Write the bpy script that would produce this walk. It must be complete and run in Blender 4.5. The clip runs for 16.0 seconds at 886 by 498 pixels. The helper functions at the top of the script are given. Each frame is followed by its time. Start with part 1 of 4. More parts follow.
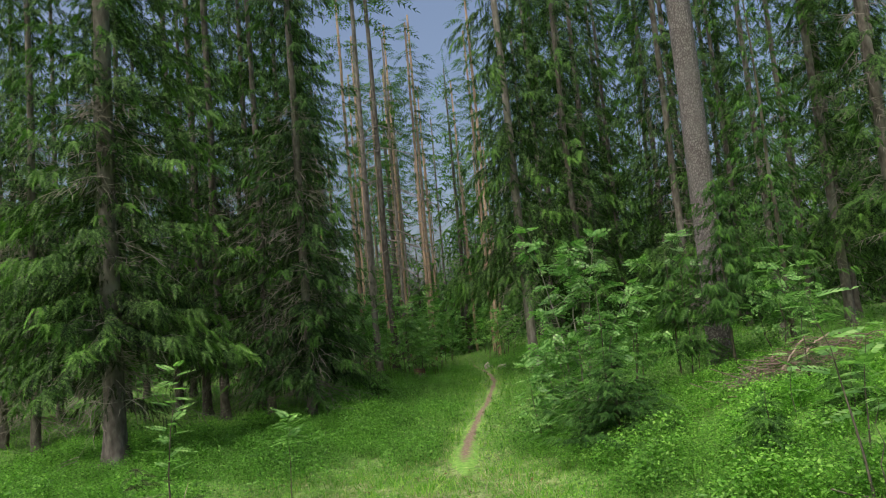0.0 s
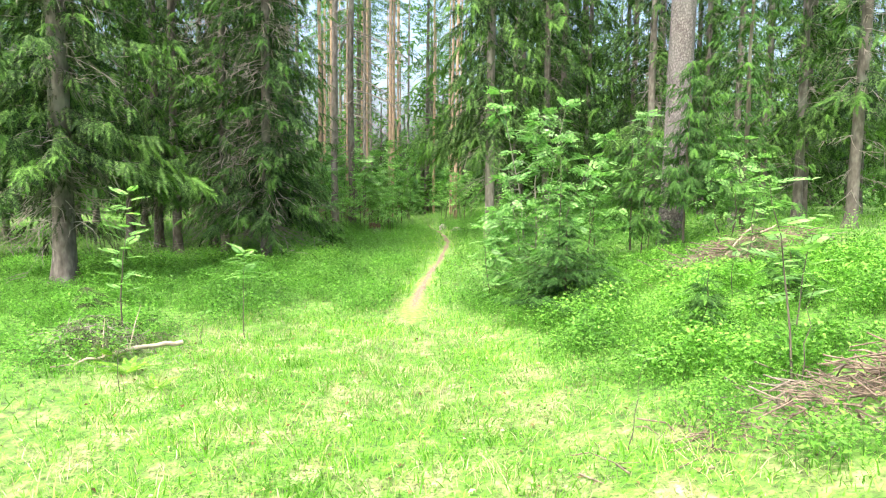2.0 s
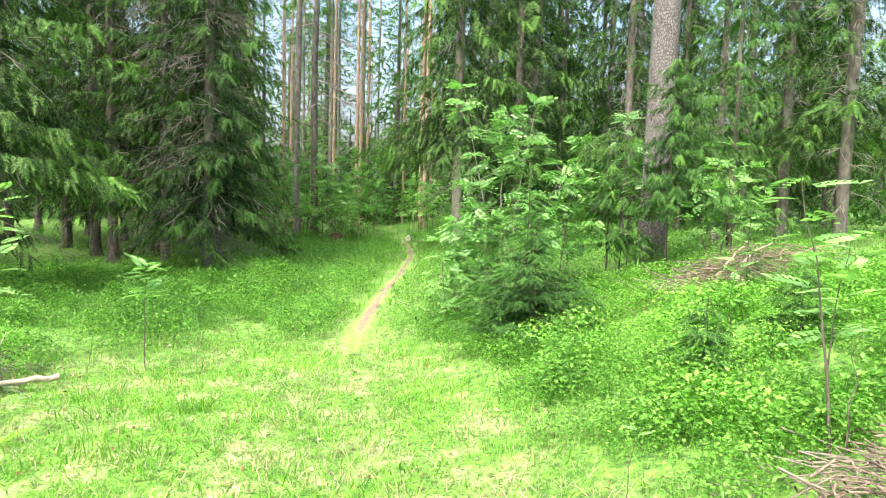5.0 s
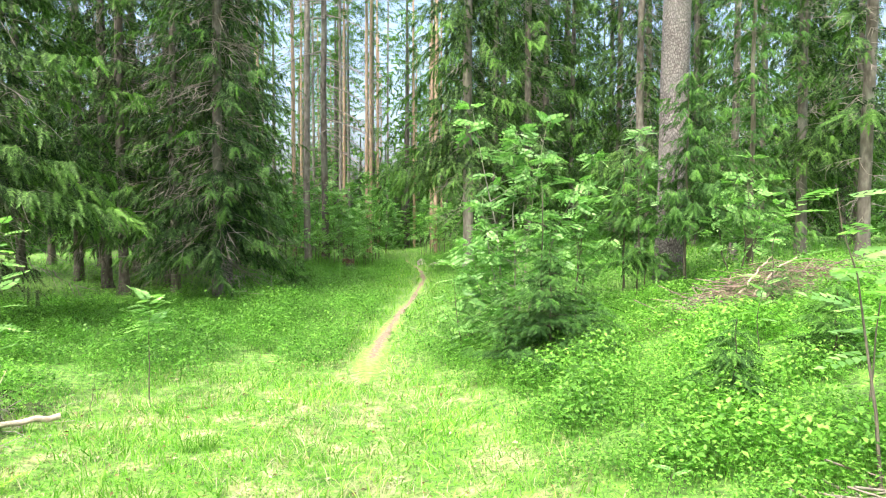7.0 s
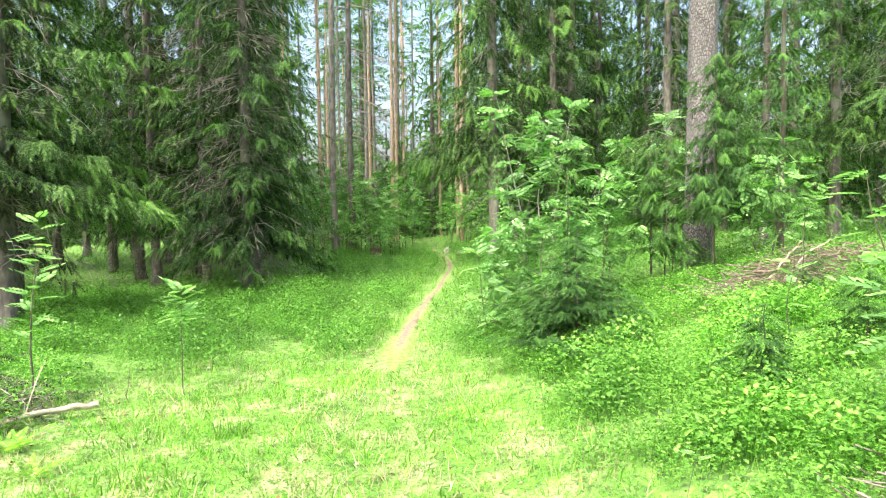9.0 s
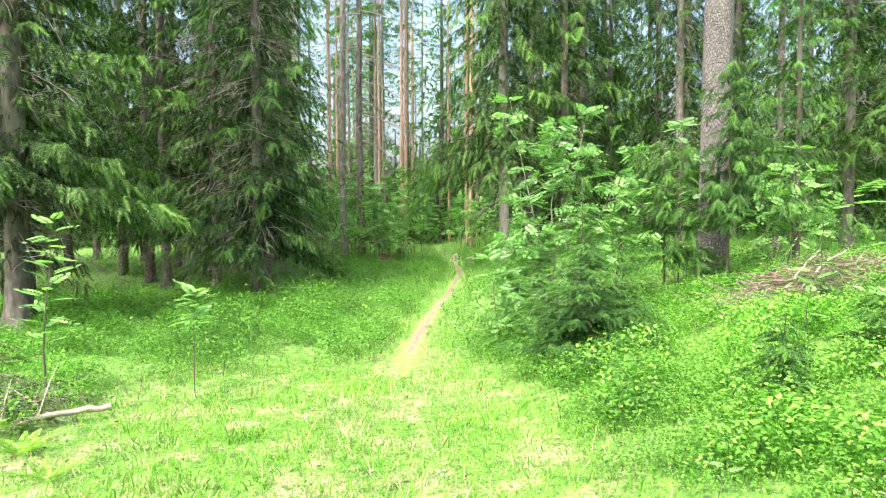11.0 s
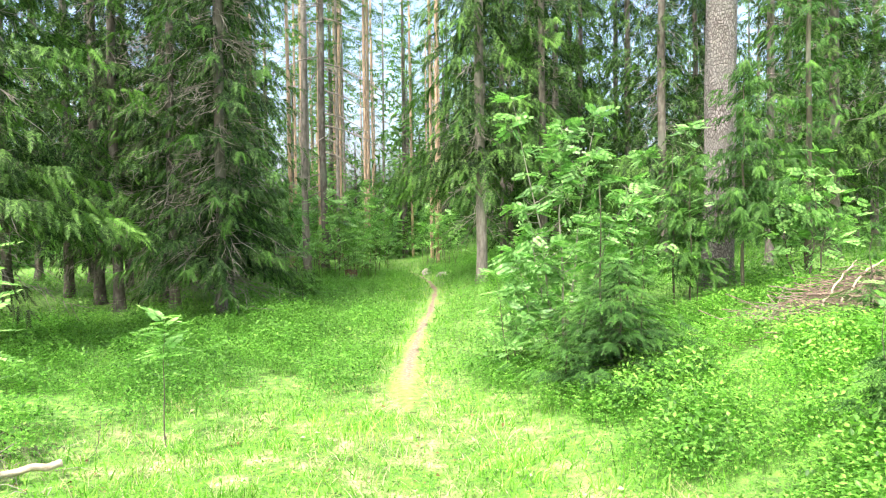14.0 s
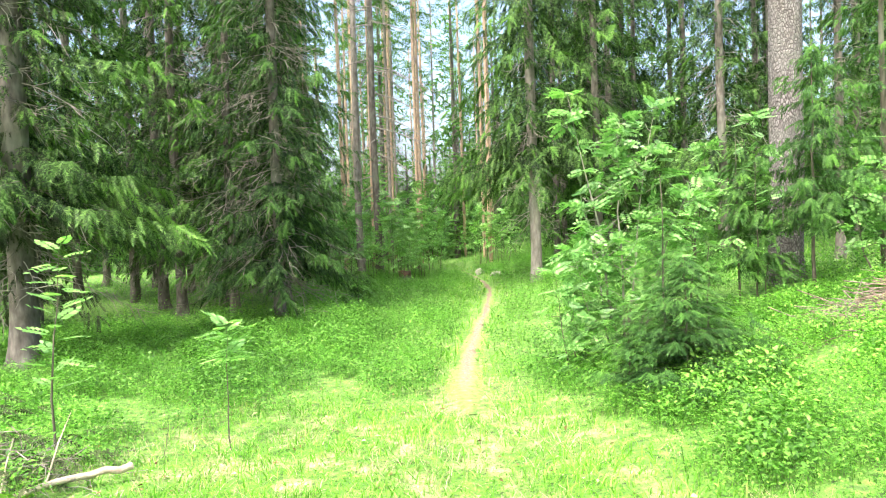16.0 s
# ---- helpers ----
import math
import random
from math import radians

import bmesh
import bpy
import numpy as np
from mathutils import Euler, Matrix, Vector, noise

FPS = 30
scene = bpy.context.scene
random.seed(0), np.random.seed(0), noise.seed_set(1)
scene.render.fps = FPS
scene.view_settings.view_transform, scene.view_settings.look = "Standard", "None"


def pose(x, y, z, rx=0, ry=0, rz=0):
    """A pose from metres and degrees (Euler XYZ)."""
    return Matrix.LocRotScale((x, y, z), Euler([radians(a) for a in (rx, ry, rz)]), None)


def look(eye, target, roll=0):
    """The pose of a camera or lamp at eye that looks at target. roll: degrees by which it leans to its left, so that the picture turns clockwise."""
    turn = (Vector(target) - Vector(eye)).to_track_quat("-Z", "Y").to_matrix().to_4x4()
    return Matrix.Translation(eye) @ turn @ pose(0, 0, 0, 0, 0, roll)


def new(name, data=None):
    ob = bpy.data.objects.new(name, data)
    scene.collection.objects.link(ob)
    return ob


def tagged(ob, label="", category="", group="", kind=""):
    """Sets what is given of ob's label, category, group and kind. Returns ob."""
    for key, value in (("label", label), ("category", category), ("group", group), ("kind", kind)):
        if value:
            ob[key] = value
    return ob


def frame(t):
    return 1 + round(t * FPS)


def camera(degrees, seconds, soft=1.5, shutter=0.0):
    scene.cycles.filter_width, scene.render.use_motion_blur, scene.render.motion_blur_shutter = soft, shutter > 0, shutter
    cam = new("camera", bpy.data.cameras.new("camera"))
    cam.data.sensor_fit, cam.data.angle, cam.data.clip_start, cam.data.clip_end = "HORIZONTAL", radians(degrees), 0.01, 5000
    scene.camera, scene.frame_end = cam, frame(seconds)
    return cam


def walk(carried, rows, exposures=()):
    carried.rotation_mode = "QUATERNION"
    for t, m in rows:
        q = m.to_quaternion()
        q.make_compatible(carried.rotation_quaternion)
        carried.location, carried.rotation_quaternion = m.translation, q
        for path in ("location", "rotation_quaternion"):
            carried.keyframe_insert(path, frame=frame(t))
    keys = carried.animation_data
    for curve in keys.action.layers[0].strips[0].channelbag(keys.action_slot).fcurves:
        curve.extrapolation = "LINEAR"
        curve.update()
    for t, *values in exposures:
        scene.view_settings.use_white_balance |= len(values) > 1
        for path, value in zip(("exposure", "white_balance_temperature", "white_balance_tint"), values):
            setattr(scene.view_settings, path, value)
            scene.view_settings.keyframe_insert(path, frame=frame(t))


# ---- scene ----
cam = camera(66.6, 16.0, soft=1.1)
METRES, EYE, TILT, LEAN, TURN = 2.8, 1.68, 0.0, 0.0, 0.0
ROWS = [
    (0.0, 0.0, 0.0, 0.0, 0.59, 6.42, 5.29),
    (0.5, -0.0087, 0.0014, -0.0055, -1.25, 3.43, 4.26),
    (1.0, -0.018, 0.0052, -0.0089, 1.08, 0.03, 2.27),
    (1.5, -0.0243, 0.0077, -0.0146, 0.39, -2.88, 0.4),
    (2.0, -0.0215, 0.014, -0.0272, -2.99, -5.39, -0.68),
    (2.5, -0.0073, 0.0589, -0.0321, -5.82, -7.75, -1.51),
    (3.0, 0.0179, 0.125, -0.0367, -4.8, -5.52, -2.09),
    (5.5, 0.092, 0.4565, -0.0481, -5.44, -3.66, -1.44),
    (6.0, 0.082, 0.4771, -0.0453, -5.42, -2.52, -0.9),
    (6.5, 0.0908, 0.4863, -0.0467, -4.82, -2.21, -0.52),
    (7.0, 0.1003, 0.4843, -0.0479, -4.16, -2.46, -0.14),
    (7.5, 0.1036, 0.4788, -0.0485, -3.4, -2.89, 0.27),
    (8.0, 0.1054, 0.4762, -0.048, -2.69, -3.26, 0.64),
    (8.5, 0.1064, 0.4751, -0.0478, -2.06, -3.51, 0.79),
    (11.0, 0.0839, 0.4873, -0.0498, -1.28, -2.93, 0.12),
    (11.5, 0.0533, 0.5052, -0.0569, -0.28, -5.39, -0.68),
    (12.0, 0.0302, 0.5633, -0.0669, 0.61, -6.46, -1.91),
    (12.5, 0.0133, 0.6347, -0.066, 4.88, -5.78, -0.51),
    (13.0, -0.0147, 0.6831, -0.0721, 1.06, -5.89, 0.37),
    (13.5, -0.0757, 0.7294, -0.0552, -1.89, -4.13, 0.55),
    (14.0, -0.0685, 0.7712, -0.0618, -5.15, -1.68, 0.7),
    (14.5, -0.0601, 0.8044, -0.0601, -1.36, -1.31, 1.28),
    (15.0, -0.0624, 0.804, -0.06, -0.8, -1.24, 1.77),
    (15.5, -0.0747, 0.7989, -0.0591, -1.05, -1.34, 2.24),
    (16.0, -0.0814, 0.7956, -0.0584, -0.79, -1.63, 1.99),
]

# the phone's exposure opens up in the first second and then settles
EXPOSURES = [(0.0, 0.3), (0.5, 1.3), (1.0, 1.78), (1.5, 1.98), (2.0, 2.02), (3.0, 2.0), (5.5, 1.94), (8.5, 2.04), (11.0, 2.08), (12.5, 2.06), (14.0, 2.14), (16.0, 2.26)]
walk(cam, [(t, pose(0, 0, EYE, TILT, LEAN, TURN) @ pose(METRES * x, METRES * y, METRES * z, 90 + pitch, roll, yaw)) for t, x, y, z, yaw, pitch, roll in ROWS], EXPOSURES)

# ---- world and light ----
SUN_UP, SUN_ROUND = 56.0, 216.0
world = bpy.data.worlds.new("sky")
world.use_nodes = True
scene.world = world
wt = world.node_tree
sky = wt.nodes.new("ShaderNodeTexSky")
sky.sky_type, sky.sun_disc = "NISHITA", False
sky.sun_elevation, sky.sun_rotation = radians(SUN_UP), radians(SUN_ROUND)
sky.dust_density, sky.air_density, sky.ozone_density = 7.0, 1.0, 1.0
wt.nodes["Background"].inputs["Strength"].default_value = 0.15
wt.links.new(sky.outputs["Color"], wt.nodes["Background"].inputs["Color"])
sun_data = bpy.data.lights.new("sun", "SUN")
sun_data.energy, sun_data.angle, sun_data.color = 1.5, radians(20), (1.0, 0.985, 0.96)
sun = new("sun", sun_data)
a = radians(SUN_ROUND)
sun.matrix_world = look((math.sin(a) * 30, math.cos(a) * 30, 30 * math.tan(radians(SUN_UP))), (0, 0, 0))

# ---- materials ----


def base_material(name):
    m = bpy.data.materials.new(name)
    m.use_nodes = True
    nt = m.node_tree
    return m, nt, nt.nodes["Principled BSDF"], nt.nodes["Material Output"]


def noise_node(nt, scale, detail=4.0, stretch=(1, 1, 1)):
    co = nt.nodes.new("ShaderNodeTexCoord")
    mp = nt.nodes.new("ShaderNodeMapping")
    mp.inputs["Scale"].default_value = stretch
    n = nt.nodes.new("ShaderNodeTexNoise")
    n.inputs["Scale"].default_value, n.inputs["Detail"].default_value = scale, detail
    nt.links.new(co.outputs["Object"], mp.inputs["Vector"])
    nt.links.new(mp.outputs["Vector"], n.inputs["Vector"])
    return n


def ramp(nt, source, stops):
    r = nt.nodes.new("ShaderNodeValToRGB")
    while len(r.color_ramp.elements) < len(stops):
        r.color_ramp.elements.new(0.5)
    for e, (p, c) in zip(r.color_ramp.elements, stops):
        e.position, e.color = p, (*c, 1)
    nt.links.new(source, r.inputs["Fac"])
    return r


def mix_colour(nt, fac, c1, c2, kind="MIX"):
    m = nt.nodes.new("ShaderNodeMix")
    m.data_type, m.blend_type = "RGBA", kind
    for socket, v in ((m.inputs[0], fac), (m.inputs[6], c1), (m.inputs[7], c2)):
        if isinstance(v, (int, float)):
            socket.default_value = v
        elif isinstance(v, tuple):
            socket.default_value = (*v, 1)
        else:
            nt.links.new(v, socket)
    return m.outputs[2]


def leaf_material(name, dark, mid, light, through_light=0.35, rough=0.55, patch=0.8, gloss=0.08, fresh=(0.15, 0.34, 0.05)):
    """Thin foliage: varied leaf by leaf, plant by plant and in patches, with light coming through."""
    m, nt, bsdf, out = base_material(name)
    geo = nt.nodes.new("ShaderNodeNewGeometry")
    r = ramp(nt, geo.outputs["Random Per Island"], [(0.0, dark), (0.55, mid), (1.0, light)])
    n = noise_node(nt, patch, 3.0)
    r2 = ramp(nt, n.outputs["Fac"], [(0.3, (0.62, 0.66, 0.6)), (0.7, (1.25, 1.2, 1.1))])
    col = mix_colour(nt, 1.0, r.outputs["Color"], r2.outputs["Color"], "MULTIPLY")
    # Branch ends turn paler: fresh growth, and sunlit tips put into the colour
    tip = nt.nodes.new("ShaderNodeAttribute")
    tip.attribute_name = "fresh"
    col = mix_colour(nt, tip.outputs["Fac"], col, fresh)
    info = nt.nodes.new("ShaderNodeObjectInfo")
    r3 = ramp(nt, info.outputs["Random"], [(0.0, (0.8, 0.82, 0.85)), (1.0, (1.15, 1.1, 1.0))])
    col = mix_colour(nt, 1.0, col, r3.outputs["Color"], "MULTIPLY")
    nt.links.new(col, bsdf.inputs["Base Color"])
    bsdf.inputs["Roughness"].default_value = rough
    bsdf.inputs["Specular IOR Level"].default_value = gloss
    tr = nt.nodes.new("ShaderNodeBsdfTranslucent")
    nt.links.new(mix_colour(nt, 1.0, col, (1.0, 1.35, 0.65), "MULTIPLY"), tr.inputs["Color"])
    ms = nt.nodes.new("ShaderNodeMixShader")
    ms.inputs[0].default_value = through_light
    nt.links.new(bsdf.outputs[0], ms.inputs[1])
    nt.links.new(tr.outputs[0], ms.inputs[2])
    nt.links.new(ms.outputs[0], out.inputs["Surface"])
    return m


def bark_material(name, stops, scale=6.0, stretch=(3, 3, 0.6), bump=0.6, plates=0.0, lichen=(0.2, 0.22, 0.17)):
    m, nt, bsdf, out = base_material(name)
    n = noise_node(nt, scale, 6.0, stretch)
    fac = n.outputs["Fac"]
    if plates:
        v = nt.nodes.new("ShaderNodeTexVoronoi")
        v.feature, v.inputs["Scale"].default_value = "DISTANCE_TO_EDGE", plates
        nt.links.new(n.inputs["Vector"].links[0].from_socket, v.inputs["Vector"])
        mr = nt.nodes.new("ShaderNodeMapRange")
        mr.inputs["From Max"].default_value = 0.22
        nt.links.new(v.outputs["Distance"], mr.inputs["Value"])
        mm = nt.nodes.new("ShaderNodeMath")
        mm.operation = "MULTIPLY"
        nt.links.new(mr.outputs["Result"], mm.inputs[0])
        nt.links.new(fac, mm.inputs[1])
        ad = nt.nodes.new("ShaderNodeMath")
        ad.operation = "MULTIPLY_ADD"
        nt.links.new(mm.outputs[0], ad.inputs[0])
        ad.inputs[1].default_value, ad.inputs[2].default_value = 1.2, 0.1
        fac = ad.outputs[0]
    r = ramp(nt, fac, stops)
    big = noise_node(nt, 1.3, 4.0)
    spots = ramp(nt, big.outputs["Fac"], [(0.5, (0, 0, 0)), (0.68, (1, 1, 1))])
    half = nt.nodes.new("ShaderNodeMath")
    half.operation, half.inputs[1].default_value = "MULTIPLY", 0.55
    nt.links.new(spots.outputs["Color"], half.inputs[0])
    nt.links.new(mix_colour(nt, half.outputs[0], r.outputs["Color"], lichen), bsdf.inputs["Base Color"])
    bsdf.inputs["Roughness"].default_value = 0.9
    b = nt.nodes.new("ShaderNodeBump")
    b.inputs["Strength"].default_value, b.inputs["Distance"].default_value = bump, 0.03
    nt.links.new(fac, b.inputs["Height"])
    nt.links.new(b.outputs["Normal"], bsdf.inputs["Normal"])
    return m


NEEDLES = leaf_material("spruce_needles", (0.009, 0.019, 0.009), (0.027, 0.066, 0.021), (0.14, 0.25, 0.075), 0.28, gloss=0.15)
NEEDLES_GREY = leaf_material("withered_needles", (0.02, 0.026, 0.016), (0.055, 0.068, 0.04), (0.12, 0.14, 0.085), 0.2, fresh=(0.1, 0.14, 0.06))
NEEDLES_YOUNG = leaf_material("young_spruce_needles", (0.016, 0.05, 0.015), (0.036, 0.105, 0.027), (0.12, 0.25, 0.065), 0.3, gloss=0.15)
NEEDLES_PINE = leaf_material("pine_needles", (0.05, 0.11, 0.03), (0.09, 0.18, 0.045), (0.13, 0.24, 0.06), 0.3)
# Paler than near needles: the lit lane's brightness is put into this colour
FAR_LEAF_BRIGHT = leaf_material("brightened_far_needles", (0.07, 0.16, 0.045), (0.13, 0.27, 0.07), (0.2, 0.37, 0.1), 0.4)
ROWAN_LEAF = leaf_material("rowan_leaves", (0.11, 0.27, 0.07), (0.23, 0.46, 0.14), (0.42, 0.64, 0.28), 0.4, 0.36, 0.8, 0.5)
BILBERRY = leaf_material("bilberry_leaves", (0.038, 0.11, 0.018), (0.135, 0.34, 0.052), (0.25, 0.48, 0.105), 0.4, 0.45, 0.5, 0.3)
GRASS = leaf_material("grass_blades", (0.08, 0.24, 0.02), (0.17, 0.39, 0.055), (0.36, 0.49, 0.16), 0.4, patch=0.9)
STRAW = leaf_material("dry_grass_blades", (0.28, 0.27, 0.15), (0.43, 0.41, 0.26), (0.58, 0.55, 0.41), 0.3)
BARK_SPRUCE = bark_material("spruce_bark", [(0.25, (0.045, 0.038, 0.031)), (0.5, (0.105, 0.092, 0.077)), (0.75, (0.19, 0.172, 0.146))], 5.0, (3, 3, 1.2))
BARK_GREY = bark_material("grey_bark", [(0.25, (0.09, 0.08, 0.065)), (0.5, (0.19, 0.17, 0.145)), (0.75, (0.3, 0.275, 0.24))], 5.0, (3, 3, 1.0))
BARK_PINE = bark_material("pine_bark", [(0.1, (0.07, 0.06, 0.056)), (0.4, (0.135, 0.12, 0.113)), (0.75, (0.235, 0.218, 0.208))], 9.0, (1.6, 1.6, 0.8), 0.9, 25.0, (0.19, 0.183, 0.17))
BARK_ORANGE = bark_material("orange_pine_bark", [(0.2, (0.2, 0.14, 0.095)), (0.5, (0.4, 0.28, 0.19)), (0.8, (0.52, 0.4, 0.29))], 5.0, (3, 3, 0.8), 0.5, 0.0, (0.3, 0.22, 0.16))
TWIG_GREY = bark_material("dead_twigs", [(0.3, (0.14, 0.12, 0.1)), (0.7, (0.34, 0.3, 0.26))], 9.0)
TWIG_BROWN = bark_material("brown_brushwood", [(0.3, (0.08, 0.056, 0.042)), (0.7, (0.27, 0.205, 0.15))], 9.0)
WOOD_PALE = bark_material("pale_bare_wood", [(0.3, (0.26, 0.2, 0.135)), (0.7, (0.48, 0.4, 0.3))], 8.0, (3, 3, 3))
STEM_PALE = bark_material("rowan_stem_bark", [(0.3, (0.16, 0.15, 0.12)), (0.7, (0.34, 0.32, 0.27))], 12.0)
STEM_BROWN = bark_material("young_stem_bark", [(0.3, (0.05, 0.045, 0.03)), (0.7, (0.13, 0.115, 0.08))], 12.0)


def ground_material():
    m, nt, bsdf, out = base_material("forest_ground")
    fine = noise_node(nt, 14.0, 8.0)
    mid = noise_node(nt, 2.6, 6.0)
    straw = ramp(nt, fine.outputs["Fac"], [(0.3, (0.14, 0.16, 0.045)), (0.5, (0.29, 0.31, 0.125)), (0.75, (0.47, 0.45, 0.33))])
    green = ramp(nt, fine.outputs["Fac"], [(0.3, (0.04, 0.11, 0.01)), (0.55, (0.10, 0.25, 0.02)), (0.8, (0.18, 0.36, 0.04))])
    litter = ramp(nt, fine.outputs["Fac"], [(0.3, (0.035, 0.05, 0.018)), (0.48, (0.10, 0.21, 0.035)), (0.75, (0.24, 0.42, 0.07))])
    f = ramp(nt, mid.outputs["Fac"], [(0.46, (0, 0, 0)), (0.68, (0.9, 0.9, 0.9))])
    open_field = mix_colour(nt, f.outputs["Color"], green.outputs["Color"], straw.outputs["Color"])
    specks = ramp(nt, noise_node(nt, 45.0, 3.0).outputs["Fac"], [(0.36, (0.35, 0.35, 0.3)), (0.47, (1, 1, 1)), (0.62, (1, 1, 1)), (0.7, (1.5, 1.45, 1.6))])
    open_field = mix_colour(nt, 1.0, open_field, specks.outputs["Color"], "MULTIPLY")
    at = nt.nodes.new("ShaderNodeAttribute")
    at.attribute_name = "clearing"
    nt.links.new(mix_colour(nt, at.outputs["Fac"], litter.outputs["Color"], open_field), bsdf.inputs["Base Color"])
    bsdf.inputs["Roughness"].default_value = 0.95
    b = nt.nodes.new("ShaderNodeBump")
    b.inputs["Strength"].default_value, b.inputs["Distance"].default_value = 0.9, 0.04
    nt.links.new(fine.outputs["Fac"], b.inputs["Height"])
    nt.links.new(b.outputs["Normal"], bsdf.inputs["Normal"])
    return m


def simple_material(name, stops, scale, rough=0.9, bump=0.5, dist=0.02):
    m, nt, bsdf, out = base_material(name)
    n = noise_node(nt, scale, 8.0)
    nt.links.new(ramp(nt, n.outputs["Fac"], stops).outputs["Color"], bsdf.inputs["Base Color"])
    bsdf.inputs["Roughness"].default_value = rough
    b = nt.nodes.new("ShaderNodeBump")
    b.inputs["Strength"].default_value, b.inputs["Distance"].default_value = bump, dist
    nt.links.new(n.outputs["Fac"], b.inputs["Height"])
    nt.links.new(b.outputs["Normal"], bsdf.inputs["Normal"])
    return m


GROUND = ground_material()
DIRT = simple_material("trodden_earth", [(0.25, (0.11, 0.075, 0.052)), (0.5, (0.2, 0.138, 0.098)), (0.75, (0.33, 0.25, 0.19))], 28.0)


def worn_edges(m):
    """Grass and moss grow in from the trail's edges in ragged patches."""
    nt = m.node_tree
    bsdf = nt.nodes["Principled BSDF"]
    earth = bsdf.inputs["Base Color"].links[0].from_socket
    at = nt.nodes.new("ShaderNodeAttribute")
    at.attribute_name = "edge"
    n = noise_node(nt, 11.0, 6.0)
    ad = nt.nodes.new("ShaderNodeMath")
    nt.links.new(at.outputs["Fac"], ad.inputs[0])
    nt.links.new(n.outputs["Fac"], ad.inputs[1])
    f = ramp(nt, ad.outputs[0], [(0.98, (0, 0, 0)), (1.0, (1, 1, 1))])
    half = nt.nodes.new("ShaderNodeMath")
    half.operation, half.inputs[1].default_value = "MULTIPLY", 0.8
    nt.links.new(ad.outputs[0], half.inputs[0])
    f.color_ramp.elements[0].position, f.color_ramp.elements[1].position = 0.56, 0.86
    nt.links.new(half.outputs[0], f.inputs["Fac"])
    g = ramp(nt, noise_node(nt, 16.0, 6.0).outputs["Fac"], [(0.35, (0.10, 0.24, 0.03)), (0.6, (0.20, 0.38, 0.06)), (0.78, (0.42, 0.44, 0.18))])
    nt.links.new(mix_colour(nt, f.outputs["Color"], earth, g.outputs["Color"]), bsdf.inputs["Base Color"])


worn_edges(DIRT)
STONE = simple_material("grey_stone", [(0.3, (0.2, 0.18, 0.15)), (0.7, (0.42, 0.39, 0.34))], 12.0)
STUMP_WOOD = simple_material("rotten_stump_wood", [(0.3, (0.05, 0.03, 0.02)), (0.7, (0.15, 0.085, 0.05))], 15.0)

# ---- mesh tools ----
rng = np.random.default_rng(7)


def mesh(name, verts, faces, mat, smooth=False):
    """A mesh from arrays of places and of faces that all have the same number of corners."""
    verts, faces = np.asarray(verts, np.float32), np.asarray(faces, np.int32)
    me = bpy.data.meshes.new(name)
    me.vertices.add(len(verts))
    me.vertices.foreach_set("co", verts.ravel())
    me.loops.add(faces.size)
    me.loops.foreach_set("vertex_index", faces.ravel())
    me.polygons.add(len(faces))
    me.polygons.foreach_set("loop_start", np.arange(0, faces.size, faces.shape[1], dtype=np.int32))
    me.update(calc_edges=True)
    me.materials.append(mat)
    if smooth:
        me.polygons.foreach_set("use_smooth", np.ones(len(faces), bool))
    return me


def joined(pieces):
    vs, fs, n = [], [], 0
    for v, f in pieces:
        vs.append(v)
        fs.append(np.asarray(f) + n)
        n += len(v)
    return np.concatenate(vs), np.concatenate(fs)


def unit(v):
    return v / np.maximum(np.linalg.norm(v, axis=-1, keepdims=True), 1e-9)


def scattered(template, places, ways, normals, sizes):
    """Copies of a template (its length along x, its face towards z) at places, in one array."""
    tv, tf = template
    x = unit(ways)
    y = unit(np.cross(normals, x))
    z = np.cross(x, y)
    s = np.asarray(sizes).reshape(-1, 1, 1)
    v = places[:, None] + s * (tv[None, :, 0:1] * x[:, None] + tv[None, :, 1:2] * y[:, None] + tv[None, :, 2:3] * z[:, None])
    f = tf[None] + (np.arange(len(places)) * len(tv))[:, None, None]
    return v.reshape(-1, 3), f.reshape(-1, tf.shape[1])


def tube(points, radii, sides=6, cap=True):
    p, radii = np.asarray(points, float), np.asarray(radii, float)
    t = unit(np.gradient(p, axis=0))
    ref = np.array([0.0, 0, 1]) if abs(t[0, 2]) < 0.8 else np.array([1.0, 0, 0])
    u = unit(np.cross(t, ref))
    w = np.cross(t, u)
    a = np.linspace(0, 2 * np.pi, sides, endpoint=False)
    v = p[:, None] + radii[:, None, None] * (np.cos(a)[None, :, None] * u[:, None] + np.sin(a)[None, :, None] * w[:, None])
    n = len(p)
    i, j = np.meshgrid(np.arange(n - 1), np.arange(sides), indexing="ij")
    k = (j + 1) % sides
    f = np.stack([i * sides + j, i * sides + k, (i + 1) * sides + k, (i + 1) * sides + j], -1).reshape(-1, 4)
    v = v.reshape(-1, 3)
    return v, f


def obj(name, me, parent=None, label=""):
    ob = new(name, me)
    if parent is not None:
        ob.parent = parent
    return tagged(ob, label) if label else ob


def smoothstep(a, b, x):
    s = np.clip((x - a) / (b - a), 0, 1)
    return s * s * (3 - 2 * s)


def height(x, y):
    """The ground: flat on the left, rising in a bank to the right, with a gentle unevenness."""
    x, y = np.asarray(x, float), np.asarray(y, float)
    z = 0.85 * smoothstep(0, 5.1, x)
    return z + 0.025 * np.sin(1.7 * x + 0.6 * y) * np.cos(1.1 * y - 0.8 * x) + 0.04 * np.sin(0.5 * x - 0.37 * y + 1)


